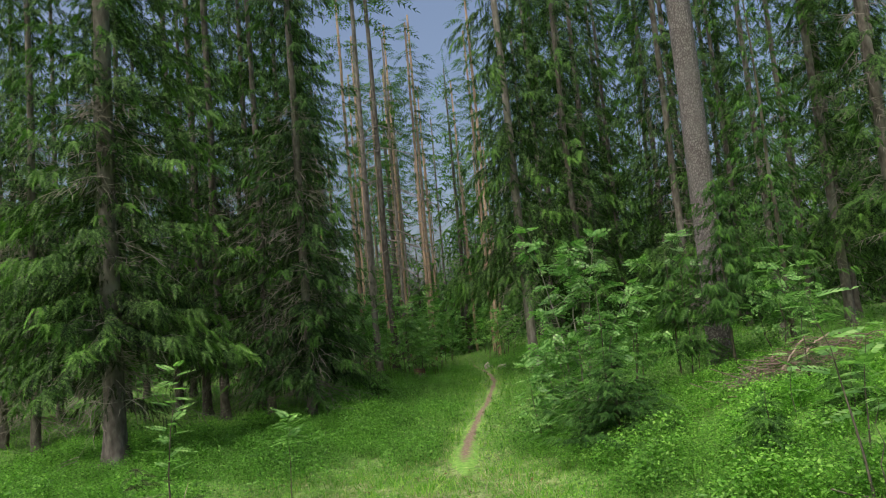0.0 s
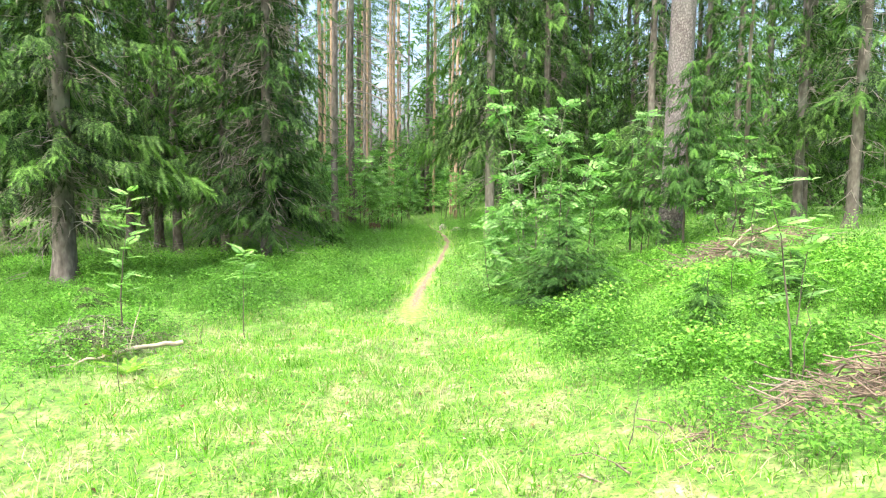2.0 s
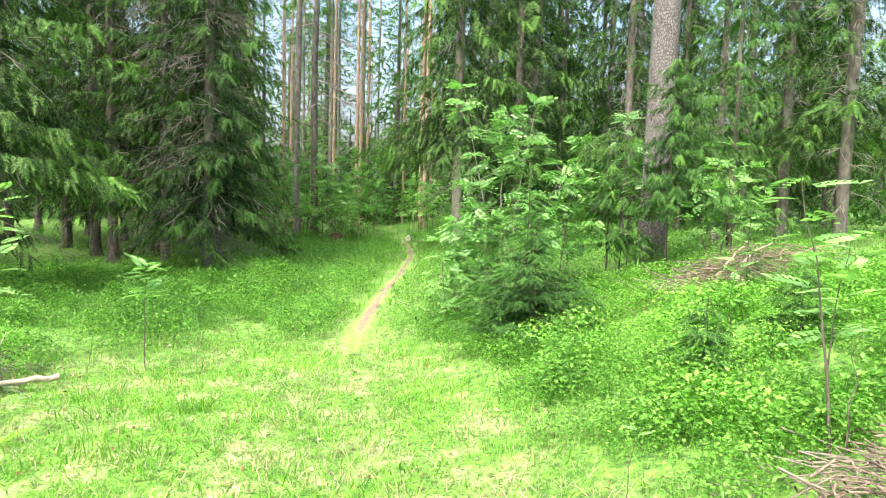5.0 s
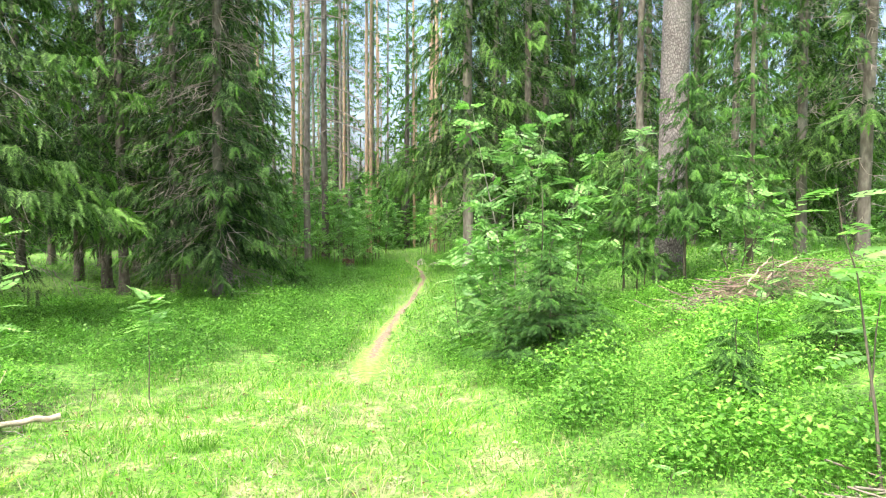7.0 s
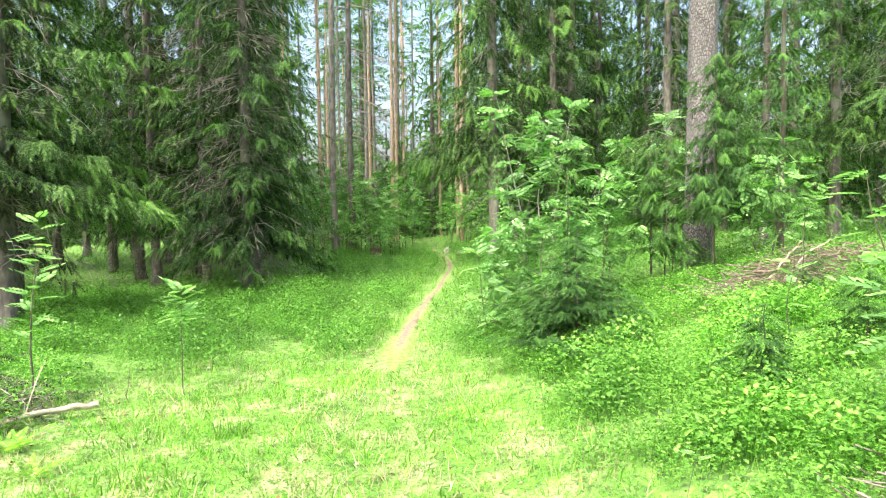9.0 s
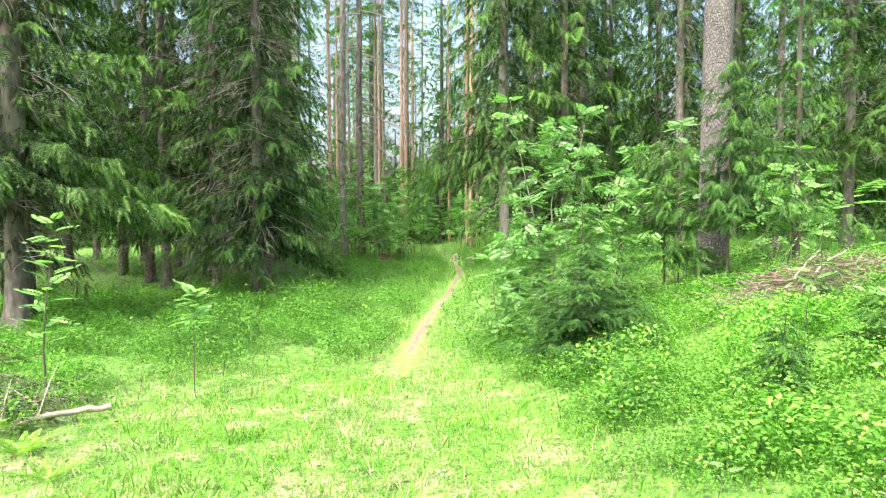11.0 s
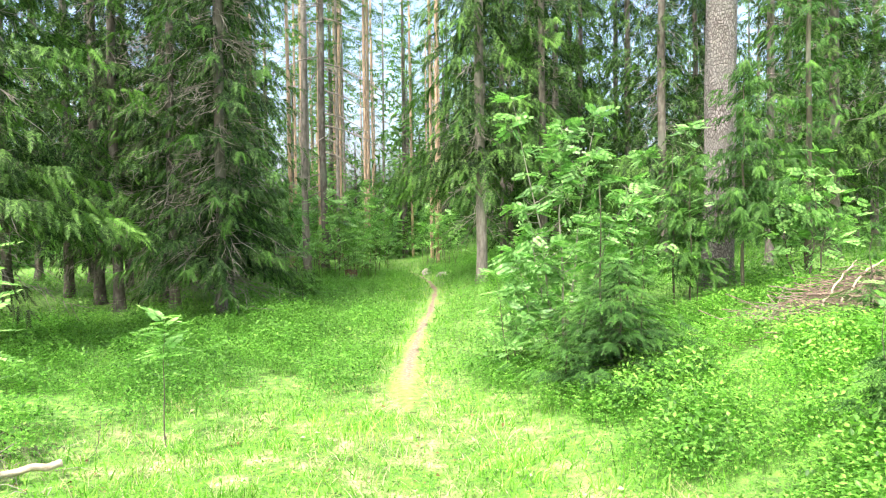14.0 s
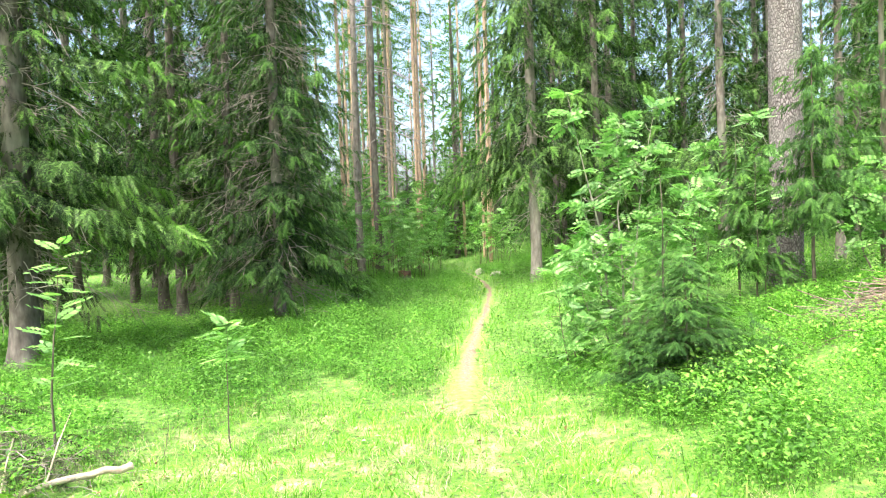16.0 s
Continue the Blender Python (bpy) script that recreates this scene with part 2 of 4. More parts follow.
TRAIL = np.array([(0.02, 7.9), (0.02, 8.6), (0.08, 9.7), (0.33, 11.8), (0.7, 14.5), (0.98, 17.2), (1.05, 20.5), (0.9, 24.0), (0.6, 28.0)])
TRAIL_HALF = np.array([0.24, 0.22, 0.165, 0.145, 0.13, 0.12, 0.1, 0.08, 0.06])


def trail_gap(x, y):
    """How far a place is from the trodden trail's middle."""
    tx = np.interp(y, TRAIL[:, 1], TRAIL[:, 0])
    return np.where(y > 7.7, np.abs(x - tx), 9.0)


def clearing(x, y):
    """1 in the open grass, 0 under the trees."""
    left = smoothstep(-3.5, -1.7, x + 0.25 * np.sin(1.3 * y))
    right = 1 - smoothstep(0.5, 1.6, x + 0.25 * np.sin(0.9 * y) - 0.7 * np.maximum(4.4 - y, 0))
    far = 1 - smoothstep(7.0, 9.6, y)
    lane = (1 - smoothstep(0.4, 1.3, np.abs(x - np.interp(y, TRAIL[:, 1], TRAIL[:, 0]) + 0.3))) * (y > 7)
    return np.maximum(left * right * far, 0.5 * lane * (1 - smoothstep(18, 26, y)))


def rough(x, y, k=1.0):
    total = 0.0
    for turn, fast, phase in ((0.3, 1.7, 0.0), (1.25, 2.3, 1.1), (2.1, 3.1, 2.7), (2.8, 2.0, 4.2), (0.8, 4.3, 0.6), (1.8, 5.2, 3.3)):
        total = total + np.sin(k * fast * (math.cos(turn) * x + math.sin(turn) * y) + phase + 0.9 * np.sin(0.61 * k * (x - y) + 2 * phase))
    return np.clip(0.5 + 0.2 * total, 0, 1)


# ---- ground ----
axis = np.concatenate([-np.geomspace(3000, 26, 26), np.linspace(-25, 25, 201), np.geomspace(26, 3000, 26)])
gx, gy = np.meshgrid(axis, axis + 8, indexing="ij")
gz = height(gx, gy)
gz = np.where(np.hypot(gx, gy) > 80, 0.85 * smoothstep(0, 5.1, gx), gz)
n = len(axis)
i, j = np.meshgrid(np.arange(n - 1), np.arange(n - 1), indexing="ij")
gf = np.stack([i * n + j, (i + 1) * n + j, (i + 1) * n + j + 1, i * n + j + 1], -1).reshape(-1, 4)
ground_mesh = mesh("ground", np.stack([gx, gy, gz], -1).reshape(-1, 3), gf, GROUND, True)
ground_mesh.attributes.new("clearing", "FLOAT", "POINT").data.foreach_set("value", clearing(gx, gy).ravel().astype(np.float32))
tagged(new("ground", ground_mesh), "forest floor of pale dry grass, moss and needle litter", "ground", kind="structure")

# the trodden trail, with ragged edges, on the ground
s = np.linspace(7.75, 28, 160)
cx, half = np.interp(s, TRAIL[:, 1], TRAIL[:, 0]), np.interp(s, TRAIL[:, 1], TRAIL_HALF)
half *= smoothstep(7.6, 8.5, s) * 0.85 + 0.15
lines = []
for k in np.linspace(-1, 1, 7):
    wob = (0.05 * np.sin(3.1 * s + 5 * k) + 0.035 * np.sin(7 * s + 9 * k) + 0.02 * np.sin(17 * s + 4 * k)) * abs(k)
    x = cx + k * half + wob
    lines.append(np.stack([x, s, height(x, s) + 0.014 - 0.020 * k * k], -1))
tv = np.stack(lines, 1).reshape(-1, 3)
i, j = np.meshgrid(np.arange(len(s) - 1), np.arange(6), indexing="ij")
tf = np.stack([i * 7 + j, i * 7 + j + 1, (i + 1) * 7 + j + 1, (i + 1) * 7 + j], -1).reshape(-1, 4)
trail_mesh = mesh("trail", tv, tf, DIRT, True)
edge = np.clip(np.abs(np.tile(np.linspace(-1, 1, 7), len(s))) * 1.0 + np.repeat(1.0 * (1 - smoothstep(7.7, 9.1, s)), 7), 0, 1)
trail_mesh.attributes.new("edge", "FLOAT", "POINT").data.foreach_set("value", edge.astype(np.float32))
tagged(new("trail", trail_mesh), "narrow trodden earth footpath through the grass", "path", kind="structure")

# ---- templates of foliage ----


def spray_template(pairs=6, width=0.22, droop=0.22):
    """A feathered spruce spray: a thin axis with pointed shoots on both sides."""
    v, f = [], []
    for q in range(pairs):
        x = 0.04 + 0.86 * q / pairs
        for side in (-1, 1):
            w = width * (1 - 0.62 * x) * (0.85 + 0.3 * ((q * 7 + side) % 3) / 2)
            k = len(v)
            v += [(x, 0, -droop * x * x), (x + 0.09, 0, -droop * (x + 0.09) ** 2), (x + 0.17, side * w, -droop * x * x - 0.05)]
            f.append((k, k + 1, k + 2))
    k = len(v)
    v += [(0, -0.012, 0), (0, 0.012, 0), (1.0, 0, -droop)]
    f.append((k, k + 1, k + 2))
    v += [(0.86, -0.04, -droop * 0.74), (0.86, 0.04, -droop * 0.74), (1.06, 0, -droop * 1.1)]
    f.append((k + 3, k + 4, k + 5))
    return np.array(v, float), np.array(f)


def leaflet(length, width, x, y, way, lift=0.0):
    """One pointed leaflet, folded a little along its middle."""
    c, s = math.cos(way), math.sin(way)
    pts = [(0, 0, 0), (0.45, -0.5, 0.12), (1, 0, -0.08), (0.45, 0.5, 0.12)]
    out = []
    for a, b, z in pts:
        a, b = a * length, b * width
        out.append((x + a * c - b * s, y + a * s + b * c, lift + z * width))
    return out


def compound_template(pairs=5):
    """A rowan leaf: paired leaflets along a stalk that arches, and one at the tip."""
    v, f = [], []
    for q in range(pairs):
        x = 0.22 + 0.68 * q / pairs
        size = 0.30 - 0.10 * abs(q / (pairs - 1) - 0.35)
        for side in (-1, 1):
            k = len(v)
            v += leaflet(size, 0.18, x, side * 0.01, side * 1.05, -0.22 * x * x)
            f += [(k, k + 1, k + 2), (k, k + 2, k + 3)]
    k = len(v)
    v += leaflet(0.28, 0.16, 0.9, 0, 0, -0.2)
    f += [(k, k + 1, k + 2), (k, k + 2, k + 3)]
    k = len(v)
    v += [(0, -0.012, 0), (0, 0.012, 0), (0.92, 0, -0.19)]
    f.append((k, k + 1, k + 2))
    return np.array(v, float), np.array(f)


def sprig_template(leaves=9, seed=3, big=1.0):
    """A bilberry sprig, upright along z, with small oval leaves round a thin stem (1 high)."""
    r = np.random.default_rng(seed)
    v, f = [], []
    for q in range(leaves):
        h = 0.3 + 0.7 * (q + r.random()) / leaves
        a = q * 2.4 + r.random()
        reach = (0.30 * (1.1 - 0.6 * h)) * (0.4 + r.random())
        p = np.array([math.cos(a) * reach, math.sin(a) * reach, h])
        d = unit(np.array([math.cos(a), math.sin(a), r.uniform(-0.4, 1.0)]))
        side = unit(np.cross(d, [0, 0, 1]))
        up = np.cross(side, d)
        ln, wd = big * r.uniform(0.16, 0.27), big * r.uniform(0.10, 0.16)
        k = len(v)
        v += [p, p + d * ln * 0.5 + side * wd * 0.5 + up * 0.02, p + d * ln, p + d * ln * 0.5 - side * wd * 0.5 + up * 0.02]
        f += [(k, k + 1, k + 2), (k, k + 2, k + 3)]
    k = len(v)
    v += [(-0.012, 0, 0), (0.012, 0, 0), (0.02, 0.03, 0.9)]
    f.append((k, k + 1, k + 2))
    return np.array(v, float), np.array(f)


SPRAY, SPRAY_FAR, COMPOUND = spray_template(), spray_template(4, 0.28), compound_template()
SPRAY_LONG = spray_template(8, 0.2, 0.3)

# ---- trees ----


def trunk_mesh(name, tall, foot, mat, top=0.03, lean=0.0, flare=0.5, sides=12, seed=0):
    r = np.random.default_rng(seed)
    h = np.concatenate([[-0.25, 0.0, 0.12, 0.3, 0.6], np.linspace(1.2, tall, 14)])
    rad = top + (foot - top) * (1 - np.clip(h, 0, tall) / tall) ** 0.8
    rad = rad * (1 + flare * np.exp(-np.maximum(h, 0) / 0.22))
    wx, wy = np.cumsum(r.normal(0, 0.012, len(h))), np.cumsum(r.normal(0, 0.012, len(h)))
    p = np.stack([wx - wx[1] + lean * h, wy - wy[1], h], -1)
    v, f = tube(p, rad, sides, cap=False)
    a = np.tile(np.arange(sides), len(h))
    hh = np.repeat(h, sides)
    # roots swell out in lobes near the ground
    lobes = 1 + 0.28 * np.exp(-np.maximum(hh, 0) / 0.2) * np.sin(a * 2 * np.pi / sides * 4 + seed)
    centre = np.repeat(p, sides, 0)
    v = centre + (v - centre) * (lobes * (1 + r.normal(0, 0.025, len(v))))[:, None]
    return mesh(name, v, f, mat, True)


def branch_set(r, low, tall, reach, count, droop, shape=0.8, bias=1.6):
    """Branches of a conifer: where each leaves the trunk, its bearing, length and sag."""
    u = r.random(count) ** bias
    h = low + (tall - low) * u
    length = reach * np.maximum(1 - (h - low) / (tall - low), 0.03) ** shape * np.where(r.random(count) < 0.4, r.uniform(0.2, 0.6, count), r.uniform(0.65, 1.12, count))
    a = r.random(count) * 2 * np.pi
    return h, a, length, droop * r.uniform(0.6, 1.4, count)


def crown_mesh(name, mat, seed, low, tall, reach, count, droop=0.35, spray=0.38, per_metre=10, template=SPRAY, hang=0.65, bias=1.6, shape=0.8, tip_up=0.1):
    r = np.random.default_rng(seed)
    h, a, ln, sag = branch_set(r, low, tall, reach, count, droop, shape, bias)
    places, ways, sizes, young = [], [], [], []
    for hh, aa, ll, sg in zip(h, a, ln, sag):
        m = int(per_metre * ll) + 4
        q = np.concatenate([r.uniform(0.06, 1.0, m - 1) ** 0.8, [0.96]])
        out = np.array([math.cos(aa), math.sin(aa), 0])
        side = np.array([-math.sin(aa), math.cos(aa), 0])
        z = hh - sg * ll * q ** 1.4 + tip_up * ll * q ** 4
        bend = 0.12 * ll * math.sin(aa * 5) * q ** 2
        places.append(out * (ll * q)[:, None] + side * bend[:, None] + np.array([0, 0, 1]) * z[:, None])
        sg2 = np.where(np.arange(m) % 2, 1, -1) * r.uniform(0.25, 0.95, m)
        sg2[-1] = 0.05
        down = -hang * r.uniform(0.2, 1.3, m)
        ways.append(out * r.uniform(0.5, 1.0, m)[:, None] + side * sg2[:, None] + np.array([0, 0, 1]) * down[:, None])
        # Grows towards the branch end, for fresh shoots and painted-in lit tips alike
        young.append(np.clip((q - 0.45) * 1.6, 0, 1) * r.uniform(0.0, 0.9, m) * r.choice([0.35, 1.0]))
        sizes.append(spray * r.uniform(0.6, 1.35, m) * (0.55 + 0.45 * min(1, ll / 1.2)))
    places, ways, sizes = np.concatenate(places), np.concatenate(ways), np.concatenate(sizes)
    normals = np.array([0, 0, 1.0]) + r.normal(0, 0.4, places.shape)
    v, f = scattered(template, places, ways, normals, sizes)
    me = mesh(name, v, f, mat)
    me.attributes.new("fresh", "FLOAT", "POINT").data.foreach_set("value", np.repeat(np.concatenate(young), len(template[0])).astype(np.float32))
    return me


def limbs_mesh(name, mat, seed, low, tall, reach, count, droop=0.35, thick=0.018, twigs=5, bias=1.6, shape=0.8, sides=4):
    """The bare wood of branches, with side twigs."""
    r = np.random.default_rng(seed)
    h, a, ln, sag = branch_set(r, low, tall, reach, count, droop, shape, bias)
    pieces = []
    q = np.linspace(0, 1, 5)
    for hh, aa, ll, sg in zip(h, a, ln, sag):
        out, side = np.array([math.cos(aa), math.sin(aa), 0]), np.array([-math.sin(aa), math.cos(aa), 0])
        z = hh - sg * ll * q ** 1.4
        p = out * (ll * q)[:, None] + side * (0.12 * ll * math.sin(aa * 5) * q ** 2)[:, None] + np.array([0, 0, 1]) * z[:, None]
        pieces.append(tube(p, thick * (1.05 - q) * (0.5 + 0.4 * ll), sides, False))
        for _ in range(twigs):
            c = r.uniform(0.25, 0.95)
            o = np.array([np.interp(c, q, p[:, e]) for e in range(3)])
            d = out * r.uniform(0.2, 0.8) + side * r.uniform(-0.8, 0.8) + np.array([0, 0, r.uniform(-0.9, 0.15)])
            e = o + unit(d) * r.uniform(0.15, 0.45)
            pieces.append(tube([o, (o + e) / 2 + r.normal(0, 0.02, 3), e], [0.006, 0.005, 0.002], 3, False))
    v, f = joined(pieces)
    return mesh(name, v, f, mat)


def tree(name, x, y, label, category, trunk, crown, limbs=None, turn=0.0, size=1.0, group="", lean=(0, 0), limbs_name="deadwood", withered=None):
    ob = new(name)
    ob.matrix_world = pose(x, y, float(height(x, y)) - 0.02, lean[0], lean[1], turn) @ Matrix.Diagonal((size, size, size, 1))
    obj("trunk", trunk, ob)
    if crown:
        obj("crown", crown, ob)
    if limbs:
        tagged(obj(limbs_name, limbs, ob), kind="stuff")
    if withered:
        tagged(obj("withered_foliage", withered, ob), "withered grey boughs hanging low", kind="stuff")
    return tagged(ob, label, category, group)


# big spruce with drooping skirts, by the clearing
T_BIG = trunk_mesh("big_spruce_trunk", 19, 0.16, BARK_SPRUCE, seed=1)
C_BIG = crown_mesh("big_spruce_crown", NEEDLES, 11, 2.0, 19, 2.1, 500, 0.34, 0.25, 19, SPRAY_LONG, hang=1.1, bias=1.8, shape=0.45)
L_BIG = limbs_mesh("big_spruce_limbs", TWIG_GREY, 12, 0.9, 6, 1.3, 140, 0.35, 0.007, 6, bias=1.0, shape=0.2)
# dense spruce, green nearly to the ground
T_MID = trunk_mesh("spruce_trunk", 16, 0.1, BARK_SPRUCE, seed=2)
C_MID = crown_mesh("spruce_crown", NEEDLES, 21, 1.6, 16, 1.5, 360, 0.36, 0.25, 16, SPRAY_LONG, hang=1.1, bias=1.6, shape=0.45)
C_SKIRT = crown_mesh("skirted_spruce_crown", NEEDLES, 25, 1.1, 16, 1.6, 420, 0.36, 0.24, 19, SPRAY_LONG, hang=1.1, bias=1.9, shape=0.4)
L_MID = limbs_mesh("spruce_limbs", TWIG_GREY, 22, 0.6, 7, 1.4, 190, 0.4, 0.006, 5, bias=1.2, shape=0.25)
# withered grey boughs that hang round the lower trunks
W_BIG = crown_mesh("withered_foliage", NEEDLES_GREY, 14, 0.9, 6, 1.0, 110, 0.5, 0.2, 13, SPRAY_LONG, hang=1.8, bias=1.0, shape=0.15)
W_MID = crown_mesh("withered_foliage", NEEDLES_GREY, 24, 0.9, 6, 1.0, 95, 0.5, 0.2, 12, SPRAY_LONG, hang=1.8, bias=1.0, shape=0.15)
# tall spruce, bare below
T_TALL = trunk_mesh("tall_spruce_trunk", 18, 0.1, BARK_SPRUCE, seed=3)
C_TALL = crown_mesh("tall_spruce_crown", NEEDLES, 31, 2.3, 18, 1.5, 270, 0.38, 0.3, 11, SPRAY_LONG, hang=1.0, bias=1.35, shape=0.45)
L_TALL = limbs_mesh("tall_spruce_limbs", TWIG_GREY, 32, 0.7, 7, 1.1, 60, 0.3, 0.009, 4, bias=1.0, shape=0.2, sides=3)
# background spruce
T_BACK = trunk_mesh("background_trunk", 17, 0.1, BARK_SPRUCE, seed=4, sides=8)
C_BACK = crown_mesh("background_spruce_crown", NEEDLES, 41, 0.9, 17, 1.9, 240, 0.4, 0.4, 7, SPRAY, 1.1, 1.2, 0.45)
C_BACK2 = crown_mesh("background_spruce_crown", NEEDLES, 42, 1.5, 18, 2.0, 240, 0.4, 0.4, 7, SPRAY, 1.1, 1.15, 0.45)

tree("spruce_tree", -5.19, 10.4, "large old spruce with drooping green branches and swollen roots", "tree", T_BIG, C_BIG, L_BIG, 20, 1.0, withered=W_BIG)
for x, y, s, k in ((-2.9, 13.9, 0.95, 40), (-4.15, 15.4, 0.9, 130), (-5.0, 17.6, 1.0, 210), (-3.5, 17.0, 1.05, 300), (-8.04, 13.1, 0.9, 80), (-9.3, 14.0, 1.0, 170)):
    tree("spruce_tree", x, y, "spruce with dense sagging branches and dead grey twigs below", "tree", T_MID, C_SKIRT if k == 40 else C_MID, L_MID, k, s, "spruces of the wood's edge", withered=W_MID)
for x, y, s, k in ((-5.4, 16.0, 1.0, 10), (-6.3, 17.4, 1.1, 95), (-6.9, 13.6, 0.85, 150), (-4.8, 20.5, 1.0, 220), (-7.6, 18.8, 1.05, 290), (-4.7, 22.8, 0.9, 340),
                   (8.35, 14.2, 0.95, 60), (8.45, 12.6, 1.05, 200), (8.5, 16.0, 0.8, 140), (6.3, 13.0, 0.7, 250), (5.6, 15.6, 0.9, 20), (10.4, 17.4, 0.9, 320)):
    tree("spruce_tree", x, y, "tall spruce, bare lower trunk with dead grey twigs", "tree", T_TALL, C_TALL if y < 17 else C_BACK2, L_TALL, k, s, "tall thin spruces", withered=W_MID if x < 0 else None)

# the spruce behind the rowan: smooth grey trunk, dark crown above head height
T_GREY = trunk_mesh("grey_spruce_trunk", 17, 0.125, BARK_GREY, seed=5, flare=0.3)
C_GREY = crown_mesh("grey_spruce_crown", NEEDLES, 51, 2.8, 17, 2.1, 360, 0.6, 0.28, 14, SPRAY_LONG, hang=1.4, bias=1.6, shape=0.45)
L_GREY = limbs_mesh("grey_spruce_limbs", TWIG_GREY, 52, 1.3, 5, 1.2, 50, 0.6, 0.009, 5, bias=1.0, shape=0.2)
tree("spruce_tree", 2.0, 17.0, "slim spruce with smooth grey trunk and dark hanging crown", "tree", T_GREY, C_GREY, L_GREY, 0, 1.0, lean=(0, -0.4))

# the big pine with a bare scaly trunk
T_PINE = trunk_mesh("big_pine_trunk", 20, 0.195, BARK_PINE, 0.13, lean=0.0, seed=6, sides=18, flare=0.25)
C_PINE = crown_mesh("pine_crown", NEEDLES_PINE, 61, 10, 19, 2.2, 70, 0.0, 0.5, 8, SPRAY_FAR, 0.1, 1.0, 0.6)
tree("pine_tree", 4.13, 10.5, "large old pine with bare grey-brown scaly trunk", "tree", T_PINE, C_PINE, None, 0, 1.0)

# thin pines far down the lane
T_FARPINE = trunk_mesh("thin_pine_trunk", 18, 0.09, BARK_ORANGE, 0.05, seed=7, sides=8, flare=0.2)
T_FARPINE_GREY = trunk_mesh("thin_pine_trunk", 18, 0.1, BARK_GREY, 0.05, seed=8, sides=8, flare=0.2)
C_FARPINE = crown_mesh("thin_pine_crown", NEEDLES_PINE, 71, 10.5, 18, 1.5, 34, 0.1, 0.7, 5, SPRAY_FAR, 0.2, 1.0, 0.6)
L_FARPINE = limbs_mesh("thin_pine_limbs", TWIG_GREY, 72, 3.0, 10, 1.2, 30, 0.1, 0.012, 3, bias=1.0, shape=0.1)
L_BARE = limbs_mesh("bare_boughs", TWIG_GREY, 33, 2.0, 9, 2.6, 46, 0.55, 0.014, 7, bias=1.0, shape=0.2)
tree("pine_tree", -2.75, 25.8, "straight grey pine beside a darker one", "tree", T_FARPINE_GREY, C_FARPINE, L_FARPINE, 0, 1.2)
tree("pine_tree", -2.1, 25.4, "straight dark pine with dead grey twigs", "tree", T_TALL, C_FARPINE, L_BARE, 50, 1.25)
spots = np.random.default_rng(17)
placed = []
while len(placed) < 46:
    y = spots.uniform(28, 52)
    x = spots.choice([spots.uniform(-0.24, -0.055), spots.uniform(-0.13, -0.055), spots.uniform(-0.03, 0.08)]) * y
    if all((x - p) ** 2 + (y - q) ** 2 > 2.0 for p, q in placed):
        placed.append((x, y))
        tree("pine_tree", x, y, "thin straight pine with orange-brown bark", "tree", T_FARPINE if spots.random() < 0.65 else T_FARPINE_GREY, C_FARPINE, L_FARPINE, spots.uniform(0, 360), spots.uniform(0.65, 1.0), "pines down the lane")

# spruces that close the wood on both sides
for x, y, s, k in ((3.4, 17.0, 0.9, 0), (3.3, 21.5, 0.9, 40), (4.6, 20.5, 1.0, 80), (5.0, 24.5, 1.1, 110), (7.0, 19.0, 1.0, 150), (7.6, 23.0, 1.1, 190), (9.6, 22.5, 1.0, 230),
                   (11.6, 19.5, 1.0, 260), (12.5, 15.4, 0.95, 290), (11.2, 25.0, 1.1, 330), (14.0, 20.5, 1.1, 15), (14.5, 16.5, 1.0, 70), (3.6, 27.0, 1.0, 120), (16, 24, 1.1, 33),
                   (-7.2, 21.5, 1.0, 20), (-9.4, 19.6, 1.1, 60), (-11.3, 16.6, 1.0, 100), (-11.8, 20.4, 1.0, 140), (-9.0, 23.6, 1.1, 180), (-6.2, 25.0, 1.0, 220), (-12.6, 13.6, 1.0, 260),
                   (-13.8, 17.8, 1.1, 300), (-11.5, 25.5, 1.1, 340), (-5.5, 28.5, 1.0, 25), (5.9, 22.5, 0.9, 91), (3.9, 23.5, 0.95, 16), (5.3, 27.5, 1.1, 44), (6.7, 26.5, 1.1, 71), (8.6, 27.0, 1.1, 99), (4.2, 31.5, 1.1, 133), (9.0, 20.5, 0.95, 161), (6.2, 30.5, 1.1, 187), (-14.5, 22.6, 1.1, 65), (-8.4, 28.0, 1.1, 105), (-15.2, 14.5, 1.0, 145), (18.5, 19.5, 1.1, 200), (17.0, 15.0, 1.0, 250)):
    tree("spruce_tree", x, y, "dark green spruce deep in the wood", "tree", T_BACK, C_BACK if k % 3 else C_BACK2, L_TALL if y < 22 else None, k, s, "spruces deep in the wood")

